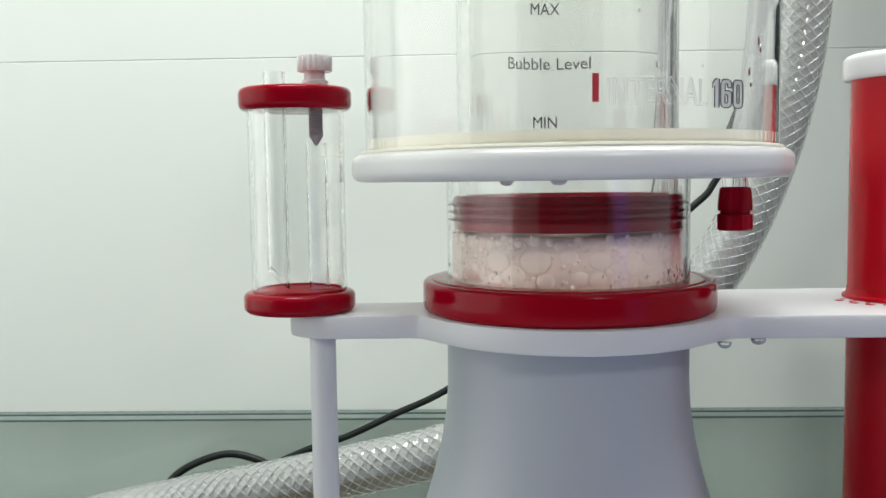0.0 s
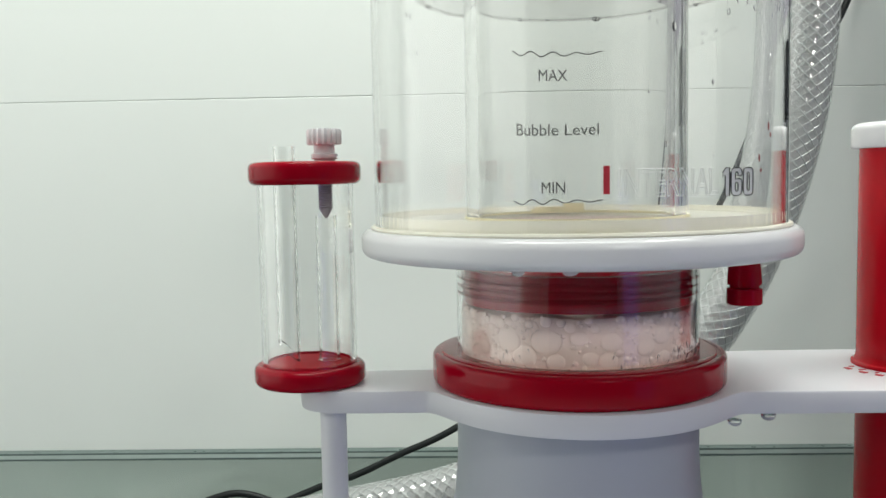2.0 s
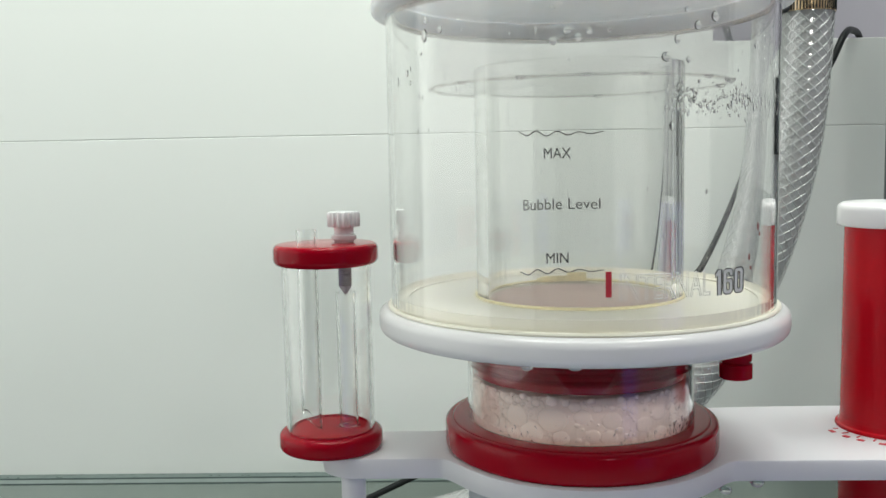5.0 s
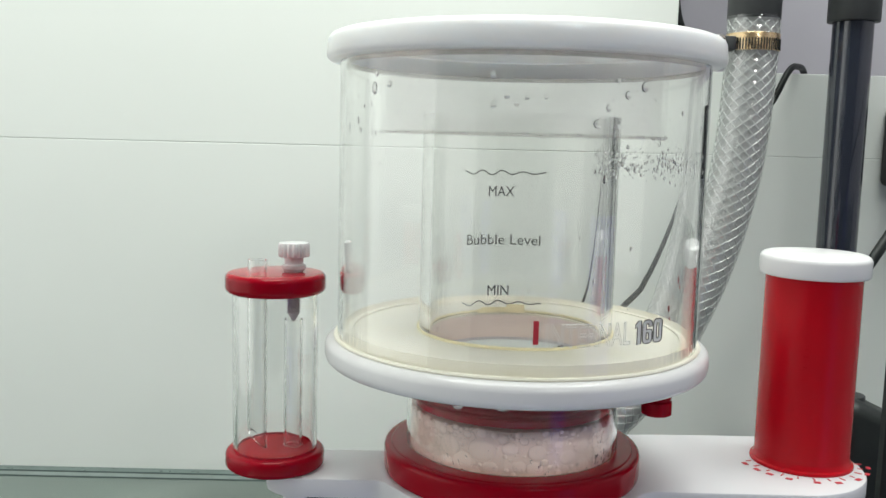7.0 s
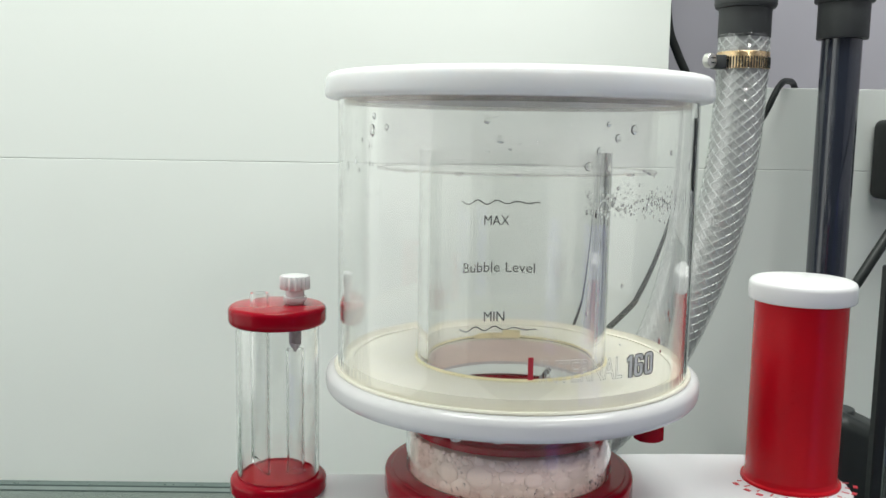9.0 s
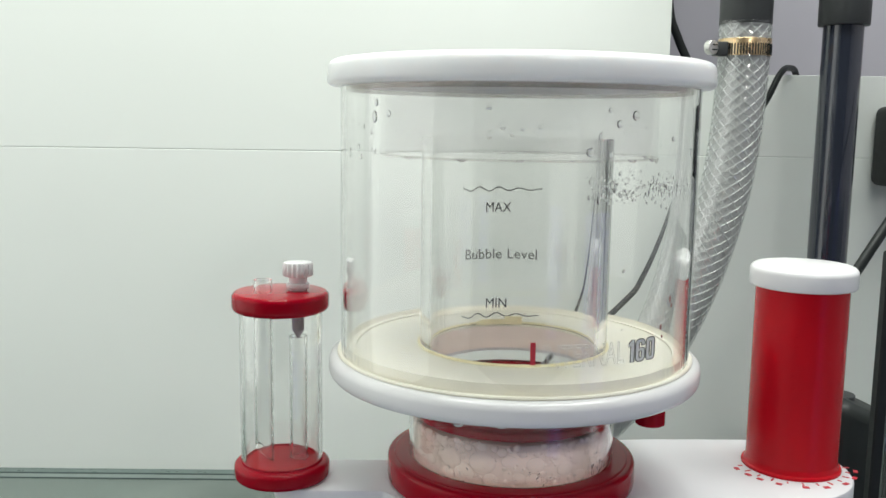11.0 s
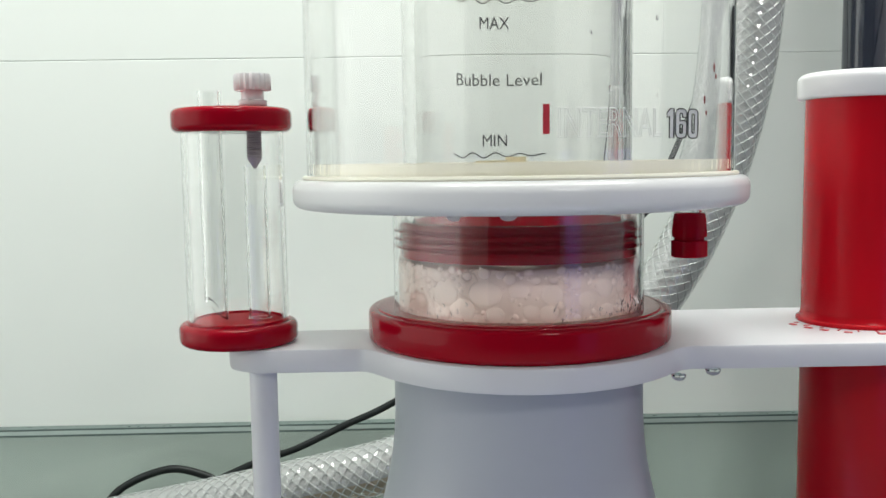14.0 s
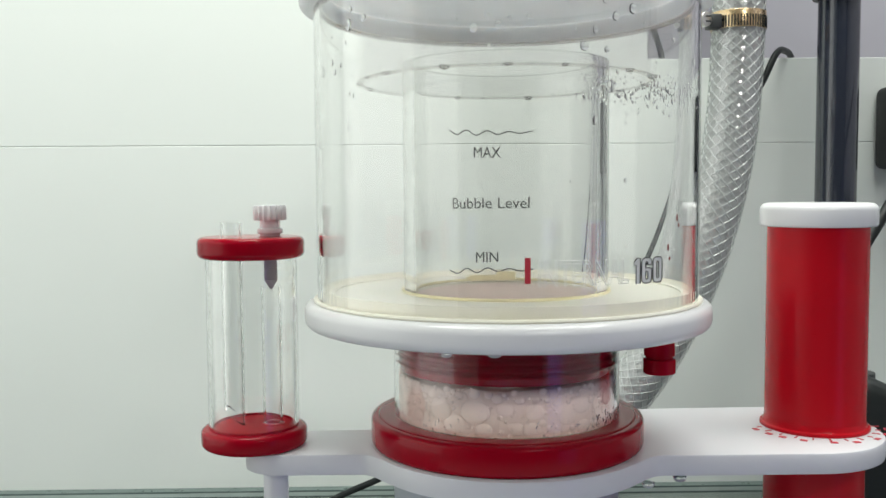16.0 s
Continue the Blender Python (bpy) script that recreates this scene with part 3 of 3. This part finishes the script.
def number_contours():
    """Heavy condensed figures, each a set of closed contours."""
    h = 0.0099
    one = [Vector((x, 0, z)) for x, z in ((-0.0048, 0), (-0.0048, h), (-0.0064, h), (-0.0078, h - 0.0015), (-0.0078, h - 0.0031), (-0.0068, h - 0.0026), (-0.0068, 0))]
    six = [[Vector((x, 0, z)) for x, z in ((0.0011, 0.0016), (0.0011, 0.0048), (0.0007, 0.0057), (-0.0003, 0.0060), (-0.0021, 0.0058), (-0.0021, 0.0079), (-0.0019, 0.0083), (-0.0011, 0.0083),
            (-0.0009, 0.0079), (-0.0009, 0.0070), (0.0011, 0.0070), (0.0011, 0.0083), (0.0006, 0.0094), (-0.0005, h), (-0.0025, h), (-0.0036, 0.0094), (-0.0041, 0.0083), (-0.0041, 0.0016),
            (-0.0036, 0.0005), (-0.0025, 0), (-0.0005, 0), (0.0006, 0.0005))], rounded(-0.0021, -0.0009, 0.0016, 0.0046, 0.0005)]
    zero = [rounded(0.0018, 0.0070, 0, h, 0.0016), rounded(0.0038, 0.0050, 0.0017, h - 0.0017, 0.0005)]
    return [one], six, zero


ink, fill = bmesh.new(), bmesh.new()
for digit in number_contours():
    rim = []
    for loop in digit:
        for v in loop:
            v.x *= 1.08
        thread_tube(ink, loop + loop[:2], 0.00022)
        vs = [fill.verts.new(v) for v in loop]
        rim += [fill.edges.new((vs[i - 1], vs[i])) for i in range(len(vs))]
    bmesh.ops.triangle_fill(fill, edges=rim, use_beauty=True, use_dissolve=False)
in_parent(part("printed_number", wrap(fill, CX, CY, RF, 0.0530, 0.2862), WHITEINK, cup, "white figures of a printed number"))
in_parent(part("number_outline", wrap(ink, CX, CY, RF + 0.0001, 0.0530, 0.2862), BLACKINK, cup, "black number outline"))

# drain valve under the flange
VX, VY = 0.0732, -0.0170
vst = in_parent(part("drain_stub", spin([(0.0052, 0.2546), (0.0052, 0.2668), (0.0038, 0.2668), (0.0038, 0.2546)], VX, VY, 32, closed=True), ACRYL, cup, "short clear drain stub"))
no_shadow(vst)
in_parent(part("drain_cap", spin([(0, 0.2396), (0.0068, 0.2396), (0.0073, 0.2400), (0.0073, 0.2461), (0.0070, 0.2464), (0.0061, 0.2466), (0.0061, 0.2476), (0.0070, 0.2478),
     (0.0071, 0.2496), (0.0067, 0.2546), (0.0062, 0.2572), (0.0055, 0.2576), (0, 0.2576)], VX, VY, 40), RED, cup, "red drain valve cap"))
for x, y, r in ((-0.0243, -0.0830, 0.0024), (-0.0064, -0.0845, 0.0030)):
    no_shadow(in_parent(part("water_drop", water_drop(x, y, FL0 + 0.0002, r, 0.0019), DROP, cup, "clear hanging water drop")))

for arc_, z, h in ((0.0648, 0.2995, 0.0030), (0.0660, 0.2950, 0.0016), (0.0715, 0.3110, 0.0034), (0.0730, 0.3080, 0.0020)):
    dr = bmesh.new()
    bmesh.ops.create_icosphere(dr, subdivisions=2, radius=0.5, matrix=Matrix.Diagonal((0.0011, 0.0005, h, 1)))
    in_parent(part("dried_drip", wrap(dr, CX, CY, RF - 0.0001, arc_, z), DRIED, cup, "dark red dried drip"))

# droplets on the cup wall
rng = random.Random(11)
drops = bmesh.new()


def wall_drop(bm, ang, z, r, radius=0.0845, inward=True):
    s = -1 if inward else 1
    c = Vector((CX + radius * math.cos(ang), CY + radius * math.sin(ang), z))
    m = Matrix.Translation(c) @ Matrix.Rotation(ang, 4, "Z") @ Matrix.Diagonal((0.30, 1.0, rng.uniform(0.95, 1.5), 1))
    bmesh.ops.create_icosphere(bm, subdivisions=2 if r > 0.0009 else 1, radius=r, matrix=m)


for k in range(46):
    wall_drop(drops, math.radians(rng.uniform(195, 352)), rng.uniform(0.3695, 0.3975), rng.choice((0.0004, 0.0006, 0.0008, 0.0011, 0.0014)))
for k in range(8):
    wall_drop(drops, math.radians(rng.uniform(208, 300)), rng.uniform(0.3740, 0.3930), rng.choice((0.0012, 0.0015, 0.0019)))
for k in range(330):
    wall_drop(drops, math.radians(rng.uniform(284, 334)), rng.gauss(0.3600, 0.0030), 0.0003 + 0.0006 * rng.random() ** 2)
for k in range(60):
    wall_drop(drops, math.radians(rng.uniform(20, 160)), rng.uniform(0.3535, 0.3975), rng.uniform(0.0005, 0.0013))
for k in range(14):
    wall_drop(drops, math.radians(rng.uniform(200, 345)), rng.uniform(0.2835, 0.3535), rng.uniform(0.0003, 0.0008))
for ang, z, r in ((318, 0.3520, 0.0016), (312, 0.3060, 0.0010), (300, 0.3260, 0.0008)):
    wall_drop(drops, math.radians(ang), z, r, 0.0476)
no_shadow(tagged(in_parent(part("droplets", drops, DROP, cup, "fine condensation droplets")), kind="stuff"))

no_shadow(in_parent(part("grime_band", spin([(0.0844, 0.4012), (0.0844, 0.4036), (0.0840, 0.4036), (0.0841, 0.4014)], CX, CY, 96, closed=True), GRIME, cup, "tan grime film under the lid")))
lid = thing("cup_lid", (CX, CY, 0.4020), "white rounded lid with a clear inner skirt on the cup", "lid")
in_parent(part("lid_plate", spin([(0, 0.4118), (0.0826, 0.4118), (0.0830, 0.4114), (0.0830, 0.4034)] + arc(0.0935 - 0.0030, 0.4034 + 0.0030, 0.0030, -90, 0, 5) + arc(0.0935 - 0.0045, 0.4157 - 0.0040, 0.0040, 0, 90, 6) + [(0, 0.4157)], CX, CY, 128), LIDW, lid, "white lid plate"))
skirt = in_parent(part("lid_skirt", spin([(0.0680, 0.3715), (0.0680, 0.4117), (0.0655, 0.4117), (0.0655, 0.3715)], CX, CY, 128, closed=True), FILM, lid, "clear inner skirt"))
no_shadow(skirt)
in_parent(part("skirt_grime", spin(ring_profile(0.0652, 0.0683, 0.3706, 0.3716, 0.0003), CX, CY, 96), FAINT, lid, "tan grime on the skirt edge"))
for k in range(16):
    a = radians(k * 22.5 + rng.uniform(-8, 8))
    r = rng.uniform(0.0012, 0.0026)
    no_shadow(in_parent(part("water_drop", water_drop(CX + 0.0668 * math.cos(a), CY + 0.0668 * math.sin(a), 0.3717, r, r * 0.8), DROP, lid, "clear hanging water drop")))

# ---- the air silencer ----
SX, SY = -0.1120, -0.004
sil = thing("air_silencer", (SX, SY, 0.2057), "clear air silencer tube with red end caps and white screw", "silencer")
in_parent(part("bottom_cap", spin(disc_profile(0.0242, 0.2057, 0.2147, 0.0026, 0.0026), SX, SY, 72), RED, sil, "red rounded end cap"))
in_parent(part("inner_floor", spin(disc_profile(0.0184, 0.2140, 0.2150, 0.0003, 0.0003), SX, SY, 72), REDMATT, sil, "matt red inner face"))
in_parent(part("bottom_lip", spin(ring_profile(0.0186, 0.0200, 0.2143, 0.2159, 0.0005), SX, SY, 72), RED, sil))
in_parent(part("top_cap", spin(disc_profile(0.0242, 0.2924, 0.3022, 0.0030, 0.0026), SX, SY, 72), RED, sil, "red rounded end cap"))
st = in_parent(part("tube", spin([(0.0206, 0.2145), (0.0206, 0.2926), (0.0186, 0.2926), (0.0186, 0.2145)], SX, SY, 72, closed=True), ACRYL2, sil, "clear outer tube"))
no_shadow(st)
IX, IY = -0.1198, -0.0095


def cut_tube(x, y, ro, ri, z0, z1, slant):
    bm = spin([(ro, z0), (ro, z1), (ri, z1), (ri, z0)], x, y, 32, closed=True)
    for v in bm.verts:
        if v.co.z < (z0 + z1) / 2:
            v.co.z += slant * (v.co.x - x) / ro
    return bm


no_shadow(in_parent(part("inner_tube", cut_tube(IX, IY, 0.0046, 0.0036, 0.2208, 0.3087, -0.0048), ACRYL2, sil, "clear air inlet tube")))
KX, KY = -0.1037, -0.0010
in_parent(part("outlet_socket", spin(ring_profile(0.0030, 0.0052, 0.2144, 0.2154, 0.0003), KX, KY, 40), RED, sil, "red socket ring"))
no_shadow(in_parent(part("inner_tube", cut_tube(KX, KY, 0.0046, 0.0036, 0.2150, 0.2787, 0.0), ACRYL2, sil, "clear air outlet tube")))
screw = [(0, 0.2775), (0.0008, 0.2781), (0.0028, 0.2813)]
for k in range(11):
    z = 0.2817 + 0.0010 * k
    screw += [(0.0029, z), (0.0033, z + 0.0004), (0.0029, z + 0.0008)]
screw += [(0.0030, 0.3032), (0.0, 0.3032)]
scr = in_parent(part("screw", spin(screw, KX, KY, 24), SCREW, sil, "grey-white threaded needle screw"))


def grip_knob(x, y, z0, z1, r):
    bm = bmesh.new()
    n = 72
    rows = []
    for z, s in ((z0, 0.95), (z0 + 0.0006, 1.0), (z1 - 0.0010, 1.0), (z1, 0.93), (z1 + 0.0002, 0.70)):
        rows.append([bm.verts.new((x + r * s * (1 + 0.055 * math.cos(18 * a)) * math.cos(a), y + r * s * (1 + 0.055 * math.cos(18 * a)) * math.sin(a), z))
                     for a in (2 * math.pi * i / n for i in range(n))])
    for a, b in zip(rows, rows[1:]):
        for i in range(n):
            bm.faces.new((a[i], a[(i + 1) % n], b[(i + 1) % n], b[i]))
    bm.faces.new(rows[0][::-1]), bm.faces.new(rows[-1])
    return bm


in_parent(part("locknut", spin(disc_profile(0.0058, 0.3033, 0.3058, 0.0006, 0.0006) , KX, KY, 40), WHITE, sil, "white locking nut"))
in_parent(part("knob_stem", spin(disc_profile(0.0046, 0.3022, 0.3100, 0.0003, 0.0003), KX, KY, 32), WHITE, sil))
in_parent(part("knob", grip_knob(KX, KY, 0.3095, 0.3163, 0.0073), WHITE, sil, "white fluted knob", 50))

# ---- the red standpipe with its cap ----
PX, PY = 0.1595, 0.018
pipe = thing("standpipe", (PX, PY, FLOOR + 0.004), "red plastic standpipe with a white cap through the bracket", "pipe")
in_parent(part("outlet_pipe", spin([(0.0235, FLOOR + 0.004), (0.0235, 0.3055), (0.0205, 0.3055), (0.0205, FLOOR + 0.004)], PX, PY, 72, closed=True), REDPIPE, pipe, "red outlet pipe"))
in_parent(part("foot_ring", spin([(0.0235, 0.2058), (0.0256, 0.2058), (0.0257, 0.2064), (0.0254, 0.2072), (0.0243, 0.2077), (0.0238, 0.2088), (0.0236, 0.2105)], PX, PY, 72), REDPIPE, pipe, "flared red pipe foot"))
in_parent(part("cap", spin([(0, 0.3041), (0.0239, 0.3041)] + arc(0.0270 - 0.0015, 0.3041 + 0.0015, 0.0015, -90, 0, 3) + arc(0.0270 - 0.0035, 0.3155 - 0.0035, 0.0035, 0, 90, 6) + [(0, 0.3155)], PX, PY, 72), WHITE, pipe, "white push-on cap"))
for k, ang in enumerate(range(186, 366, 15)):
    a = radians(ang)
    long = 0.0036 if k % 2 else 0.0024
    tick = box(-0.00035, 0.00035, -long / 2, long / 2, 0.2056, 0.2060)
    bmesh.ops.transform(tick, matrix=Matrix.Translation((PX + 0.0285 * math.cos(a), PY + 0.0285 * math.sin(a), 0)) @ Matrix.Rotation(a - math.pi / 2, 4, "Z"), verts=tick.verts[:])
    ob = part("scale_mark", tick, REDINK, skim, "red engraved scale mark")
    in_parent(ob)

for k, ang in enumerate((193, 209, 222, 239, 262, 281, 304, 324, 342)):
    a = radians(ang)
    bar = box(-0.0016, 0.0016, -0.0011, 0.0011, 0.2056, 0.2060)
    bmesh.ops.transform(bar, matrix=Matrix.Translation((PX + 0.0325 * math.cos(a), PY + 0.0325 * math.sin(a), 0)) @ Matrix.Rotation(a - math.pi / 2, 4, "Z"), verts=bar.verts[:])
    in_parent(part("scale_bar", bar, REDINK, skim, "red engraved scale figure"))

for k in range(7):
    z0 = 0.252 + 0.0052 * k
    bar = wrap(box(-0.0010, 0.0010, -0.00008, 0.00008, 0, 0.0034 if k % 3 else 0.0022), PX, PY, 0.0236, -0.0105, z0)
    in_parent(part("stamped_mark", bar, REDPIPE, pipe, "faint stamped mark"))

# ---- braided hose, clamp and fittings ----
HX, HY = 0.2020, 0.260
hose_line = curve_points([(-0.66, 0.256, -0.078), (-0.52, 0.258, -0.046), (-0.37, HY, -0.0055), (-0.301, HY, 0.0137), (-0.191, HY, 0.0343), (-0.12, HY, 0.0485), (-0.062, HY, 0.0613), (0.0, HY, 0.083),
                          (0.065, HY, 0.117), (0.112, HY, 0.158), (0.147, HY, 0.206), (0.174, HY, 0.265), (0.191, HY, 0.325), (0.199, HY, 0.380), (HX, HY, 0.440), (HX, HY, 0.466)], 16)
HR = 0.0190
hose = thing("hose", tuple(hose_line[0]), "clear braided plastic hose running behind the skimmer", "hose")
no_shadow(in_parent(part("hose_core", sweep(hose_line, HR - 0.0012, 40, caps=False), CORE, hose, "milky grey hose lining")))
fr = frames_along(hose_line)
length = [0.0]
for a, b in zip(hose_line, hose_line[1:]):
    length.append(length[-1] + (b - a).length)
braid = bmesh.new()
STRANDS, LEAD = 13, 0.106


def at_length(s):
    i = min(max(int(np.searchsorted(length, s)) - 1, 0), len(length) - 2)
    u = (s - length[i]) / max(1e-9, length[i + 1] - length[i])
    q = hose_line[i].lerp(hose_line[i + 1], u)
    return q, fr[i][1].lerp(fr[i + 1][1], u), fr[i][2].lerp(fr[i + 1][2], u)


steps = int(length[-1] / 0.0055)
stations = [at_length(length[-1] * k / steps) for k in range(steps + 1)]
for way in (1, -1):
    for s0 in range(STRANDS):
        pts = []
        for k, (q, s, u) in enumerate(stations):
            a = 2 * math.pi * (s0 / STRANDS + way * length[-1] * k / steps / LEAD)
            pts.append(q + (HR + 0.0001) * (math.cos(a) * s + math.sin(a) * u))
        thread_tube(braid, pts, 0.00036, 5)
STEP, ROUND = 0.0011, 150
skin, rings = [], int(length[-1] / STEP)
for k in range(rings + 1):
    along = length[-1] * k / rings
    q, s, u = at_length(along)
    for i in range(ROUND):
        a = 2 * math.pi * i / ROUND
        ridge = math.cos(STRANDS * (a - 2 * math.pi * along / LEAD)) + math.cos(STRANDS * (a + 2 * math.pi * along / LEAD))
        skin.append(q + (HR + 0.0007 + 0.00012 * ridge) * (math.cos(a) * s + math.sin(a) * u))
wall_mesh = bpy.data.meshes.new("hose_wall")
wall_mesh.from_pydata(skin, [], [(k * ROUND + i, k * ROUND + (i + 1) % ROUND, (k + 1) * ROUND + (i + 1) % ROUND, (k + 1) * ROUND + i) for k in range(rings) for i in range(ROUND)])
wall_mesh.materials.append(HOSE)
wall_mesh.shade_smooth()
hose_wall = new("hose_wall", wall_mesh)
hose_wall.parent = hose
tagged(hose_wall, "clear glossy ridged hose wall")
no_shadow(in_parent(hose_wall))
tagged(in_parent(part("braid", braid, BRAID, hose, "white diamond braid in the hose")), kind="stuff")
film = bmesh.new()
rows = []
for q, s, u, t in fr[4:118]:
    rows.append([film.verts.new(q + (HR - 0.0007) * (math.cos(radians(a)) * s + math.sin(radians(a)) * u)) for a in range(142, 263, 8)])
for a, b in zip(rows, rows[1:]):
    for i in range(len(a) - 1):
        film.faces.new((a[i], a[i + 1], b[i + 1], b[i]))
no_shadow(in_parent(part("inner_film", film, SLIME, hose, "tan deposit inside the hose")))

clamp = thing("hose_clamp", (HX, HY, 0.4440), "tarnished brass coloured worm-drive clamp on the hose", "clamp")
in_parent(part("band", spin(ring_profile(0.0190, 0.0200, 0.4400, 0.4530, 0.0004), HX, HY, 64), BRASS, clamp))
for k in range(26):
    a = radians(-165 + k * 6.2)
    slot = box(-0.0004, 0.0004, -0.0003, 0.0003, -0.0042, 0.0042)
    bmesh.ops.transform(slot, matrix=Matrix.Translation((HX + 0.0201 * math.cos(a), HY + 0.0201 * math.sin(a), 0.4447)) @ Matrix.Rotation(a + math.pi / 2, 4, "Z"), verts=slot.verts[:])
    in_parent(part("slot", slot, RUBBER, clamp))
for dz in (-0.0018, 0.0018):
    in_parent(part("screw_slot", box(HX - 0.0350, HX - 0.0270, HY - 0.0214, HY - 0.0204, 0.4447 + dz, 0.4457 + dz, 0.0002, 1), RUBBER, clamp, "dark screw slot"))
in_parent(part("screw_housing", box(HX - 0.0265, HX - 0.0165, HY - 0.015, HY - 0.003, 0.4395, 0.4500, 0.0015), FITTING, clamp, "dark screw housing"))
sb = spin(disc_profile(0.0054, -0.0028, 0.0028, 0.0008, 0.0008), 0, 0, 28)
bmesh.ops.transform(sb, matrix=Matrix.Translation((HX - 0.0310, HY - 0.0180, 0.4452)) @ Matrix.Rotation(radians(90), 4, "X") @ Matrix.Rotation(radians(35), 4, "Y"), verts=sb.verts[:])
head = in_parent(part("screw_head", sb, STEEL, clamp, "slotted steel screw head"))

fit_ = thing("hose_fitting", (HX, HY, 0.4640), "dark grey plastic hose fitting above the clamp", "fitting")
in_parent(part("sleeve", spin([(0.0194, 0.4640), (0.0196, 0.4645), (0.0196, 0.4855), (0.0222, 0.4860), (0.0226, 0.4867), (0.0226, 0.4955), (0.0180, 0.4965), (0.0180, 1.25), (0.0150, 1.25), (0.0150, 0.4640)], HX, HY, 56, closed=True), FITTING, fit_))
in_parent(part("union_ring", spin(ring_profile(0.0180, 0.0232, 0.4875, 0.4943, 0.0010), HX, HY, 24), FITTING, fit_))

DX, DY = 0.2822, 0.270
dark = thing("grey_pipe", (DX, DY, FLOOR + 0.004), "dark grey glossy drain pipe with a coupling", "pipe")
for nm, prof, m_, lb in (("pipe", [(0.0150, FLOOR + 0.01), (0.0150, 0.4775), (0.0130, 0.4775), (0.0130, FLOOR + 0.01)], GREYPVC, "glossy dark grey pipe"),
                         ("coupling", [(0.0150, 0.4653), (0.0188, 0.4653), (0.0192, 0.4659), (0.0192, 0.4925), (0.0215, 0.4931), (0.0222, 0.4939), (0.0222, 1.25), (0.0150, 1.25)], FITTING, "matt grey coupling")):
    pb = spin(prof, DX, DY, 56, closed=True)
    in_parent(part(nm, pb, m_, dark, lb))

# ---- cables ----
def cable(points, r, label):
    line = curve_points(points, 10)
    ob = part("cable", sweep(line, r, 12), RUBBER)
    tagged(ob, label, "cable")
    return ob


cable([(-0.300, 0.300, -0.012), (-0.288, 0.300, 0.010), (-0.2688, 0.300, 0.0336), (-0.2337, 0.300, 0.0477), (-0.2064, 0.300, 0.0429), (-0.190, 0.300, 0.032), (-0.178, 0.300, 0.016)], 0.0030, "black rubber cable loop behind the hose")
cable([(-0.215, 0.301, 0.030), (-0.165, 0.301, 0.0517), (-0.1352, 0.301, 0.0614), (-0.0987, 0.301, 0.0784), (-0.0527, 0.301, 0.1002), (0.04, 0.301, 0.160), (0.1315, 0.301, 0.2371), (0.1509, 0.301, 0.2592), (0.184, 0.301, 0.318),
       (0.213, 0.302, 0.370), (0.2359, 0.304, 0.4049), (0.2505, 0.312, 0.4300), (0.266, 0.334, 0.4365), (0.284, 0.362, 0.431), (0.30, 0.39, 0.39), (0.31, 0.40, 0.28)], 0.0027, "black rubber cable rising over the panel edge")
cable([(0.168, 0.38, 0.56), (0.172, 0.375, 0.49), (0.180, 0.37, 0.462), (0.192, 0.365, 0.43), (0.205, 0.365, 0.36)], 0.0038, "black cable hanging behind the panel")
cable([(0.222, 0.155, 0.225), (0.240, 0.157, 0.266), (0.258, 0.16, 0.295), (0.278, 0.17, 0.320), (0.298, 0.18, 0.344), (0.33, 0.20, 0.374), (0.42, 0.22, 0.42)], 0.0036, "black cable running up beside the grey pipe")

# ---- dark equipment ----
pump = thing("water_pump", (-0.160, 0.193, FLOOR + 0.004), "black box-shaped water pump under the hose", "pump")
in_parent(part("housing", box(-0.192, -0.130, 0.186, 0.200, FLOOR + 0.004, 0.0300, 0.002), RUBBER, pump, "black plastic housing"))
in_parent(part("inlet_grille", box(-0.186, -0.136, 0.1845, 0.187, -0.08, -0.01, 0.001), FITTING, pump))
rp = thing("return_pump", (0.285, 0.155, FLOOR + 0.004), "black rounded return pump standing behind the standpipe", "pump")
rb = box(0.235, 0.300, 0.130, 0.200, FLOOR + 0.004, 0.205, 0.010, 3)
for v in rb.verts:
    if v.co.z > 0.1:
        v.co.z -= 0.55 * max(0.0, v.co.x - 0.252)
in_parent(part("motor_block", rb, RUBBER, rp))
in_parent(part("outlet_neck", spin(disc_profile(0.010, 0.190, 0.203, 0.001, 0.001), 0.250, 0.160, 24), FITTING, rp))
ctl = thing("wall_controller", (0.376, 0.316, 0.37), "black plastic controller box fixed on the panel", "controller")
in_parent(part("case", box(0.342, 0.41, 0.298, 0.3345, 0.338, 0.405, 0.006, 3), RUBBER, ctl))
in_parent(part("face_plate", box(0.348, 0.405, 0.2965, 0.2982, 0.344, 0.399, 0.0008, 1), FITTING, ctl))
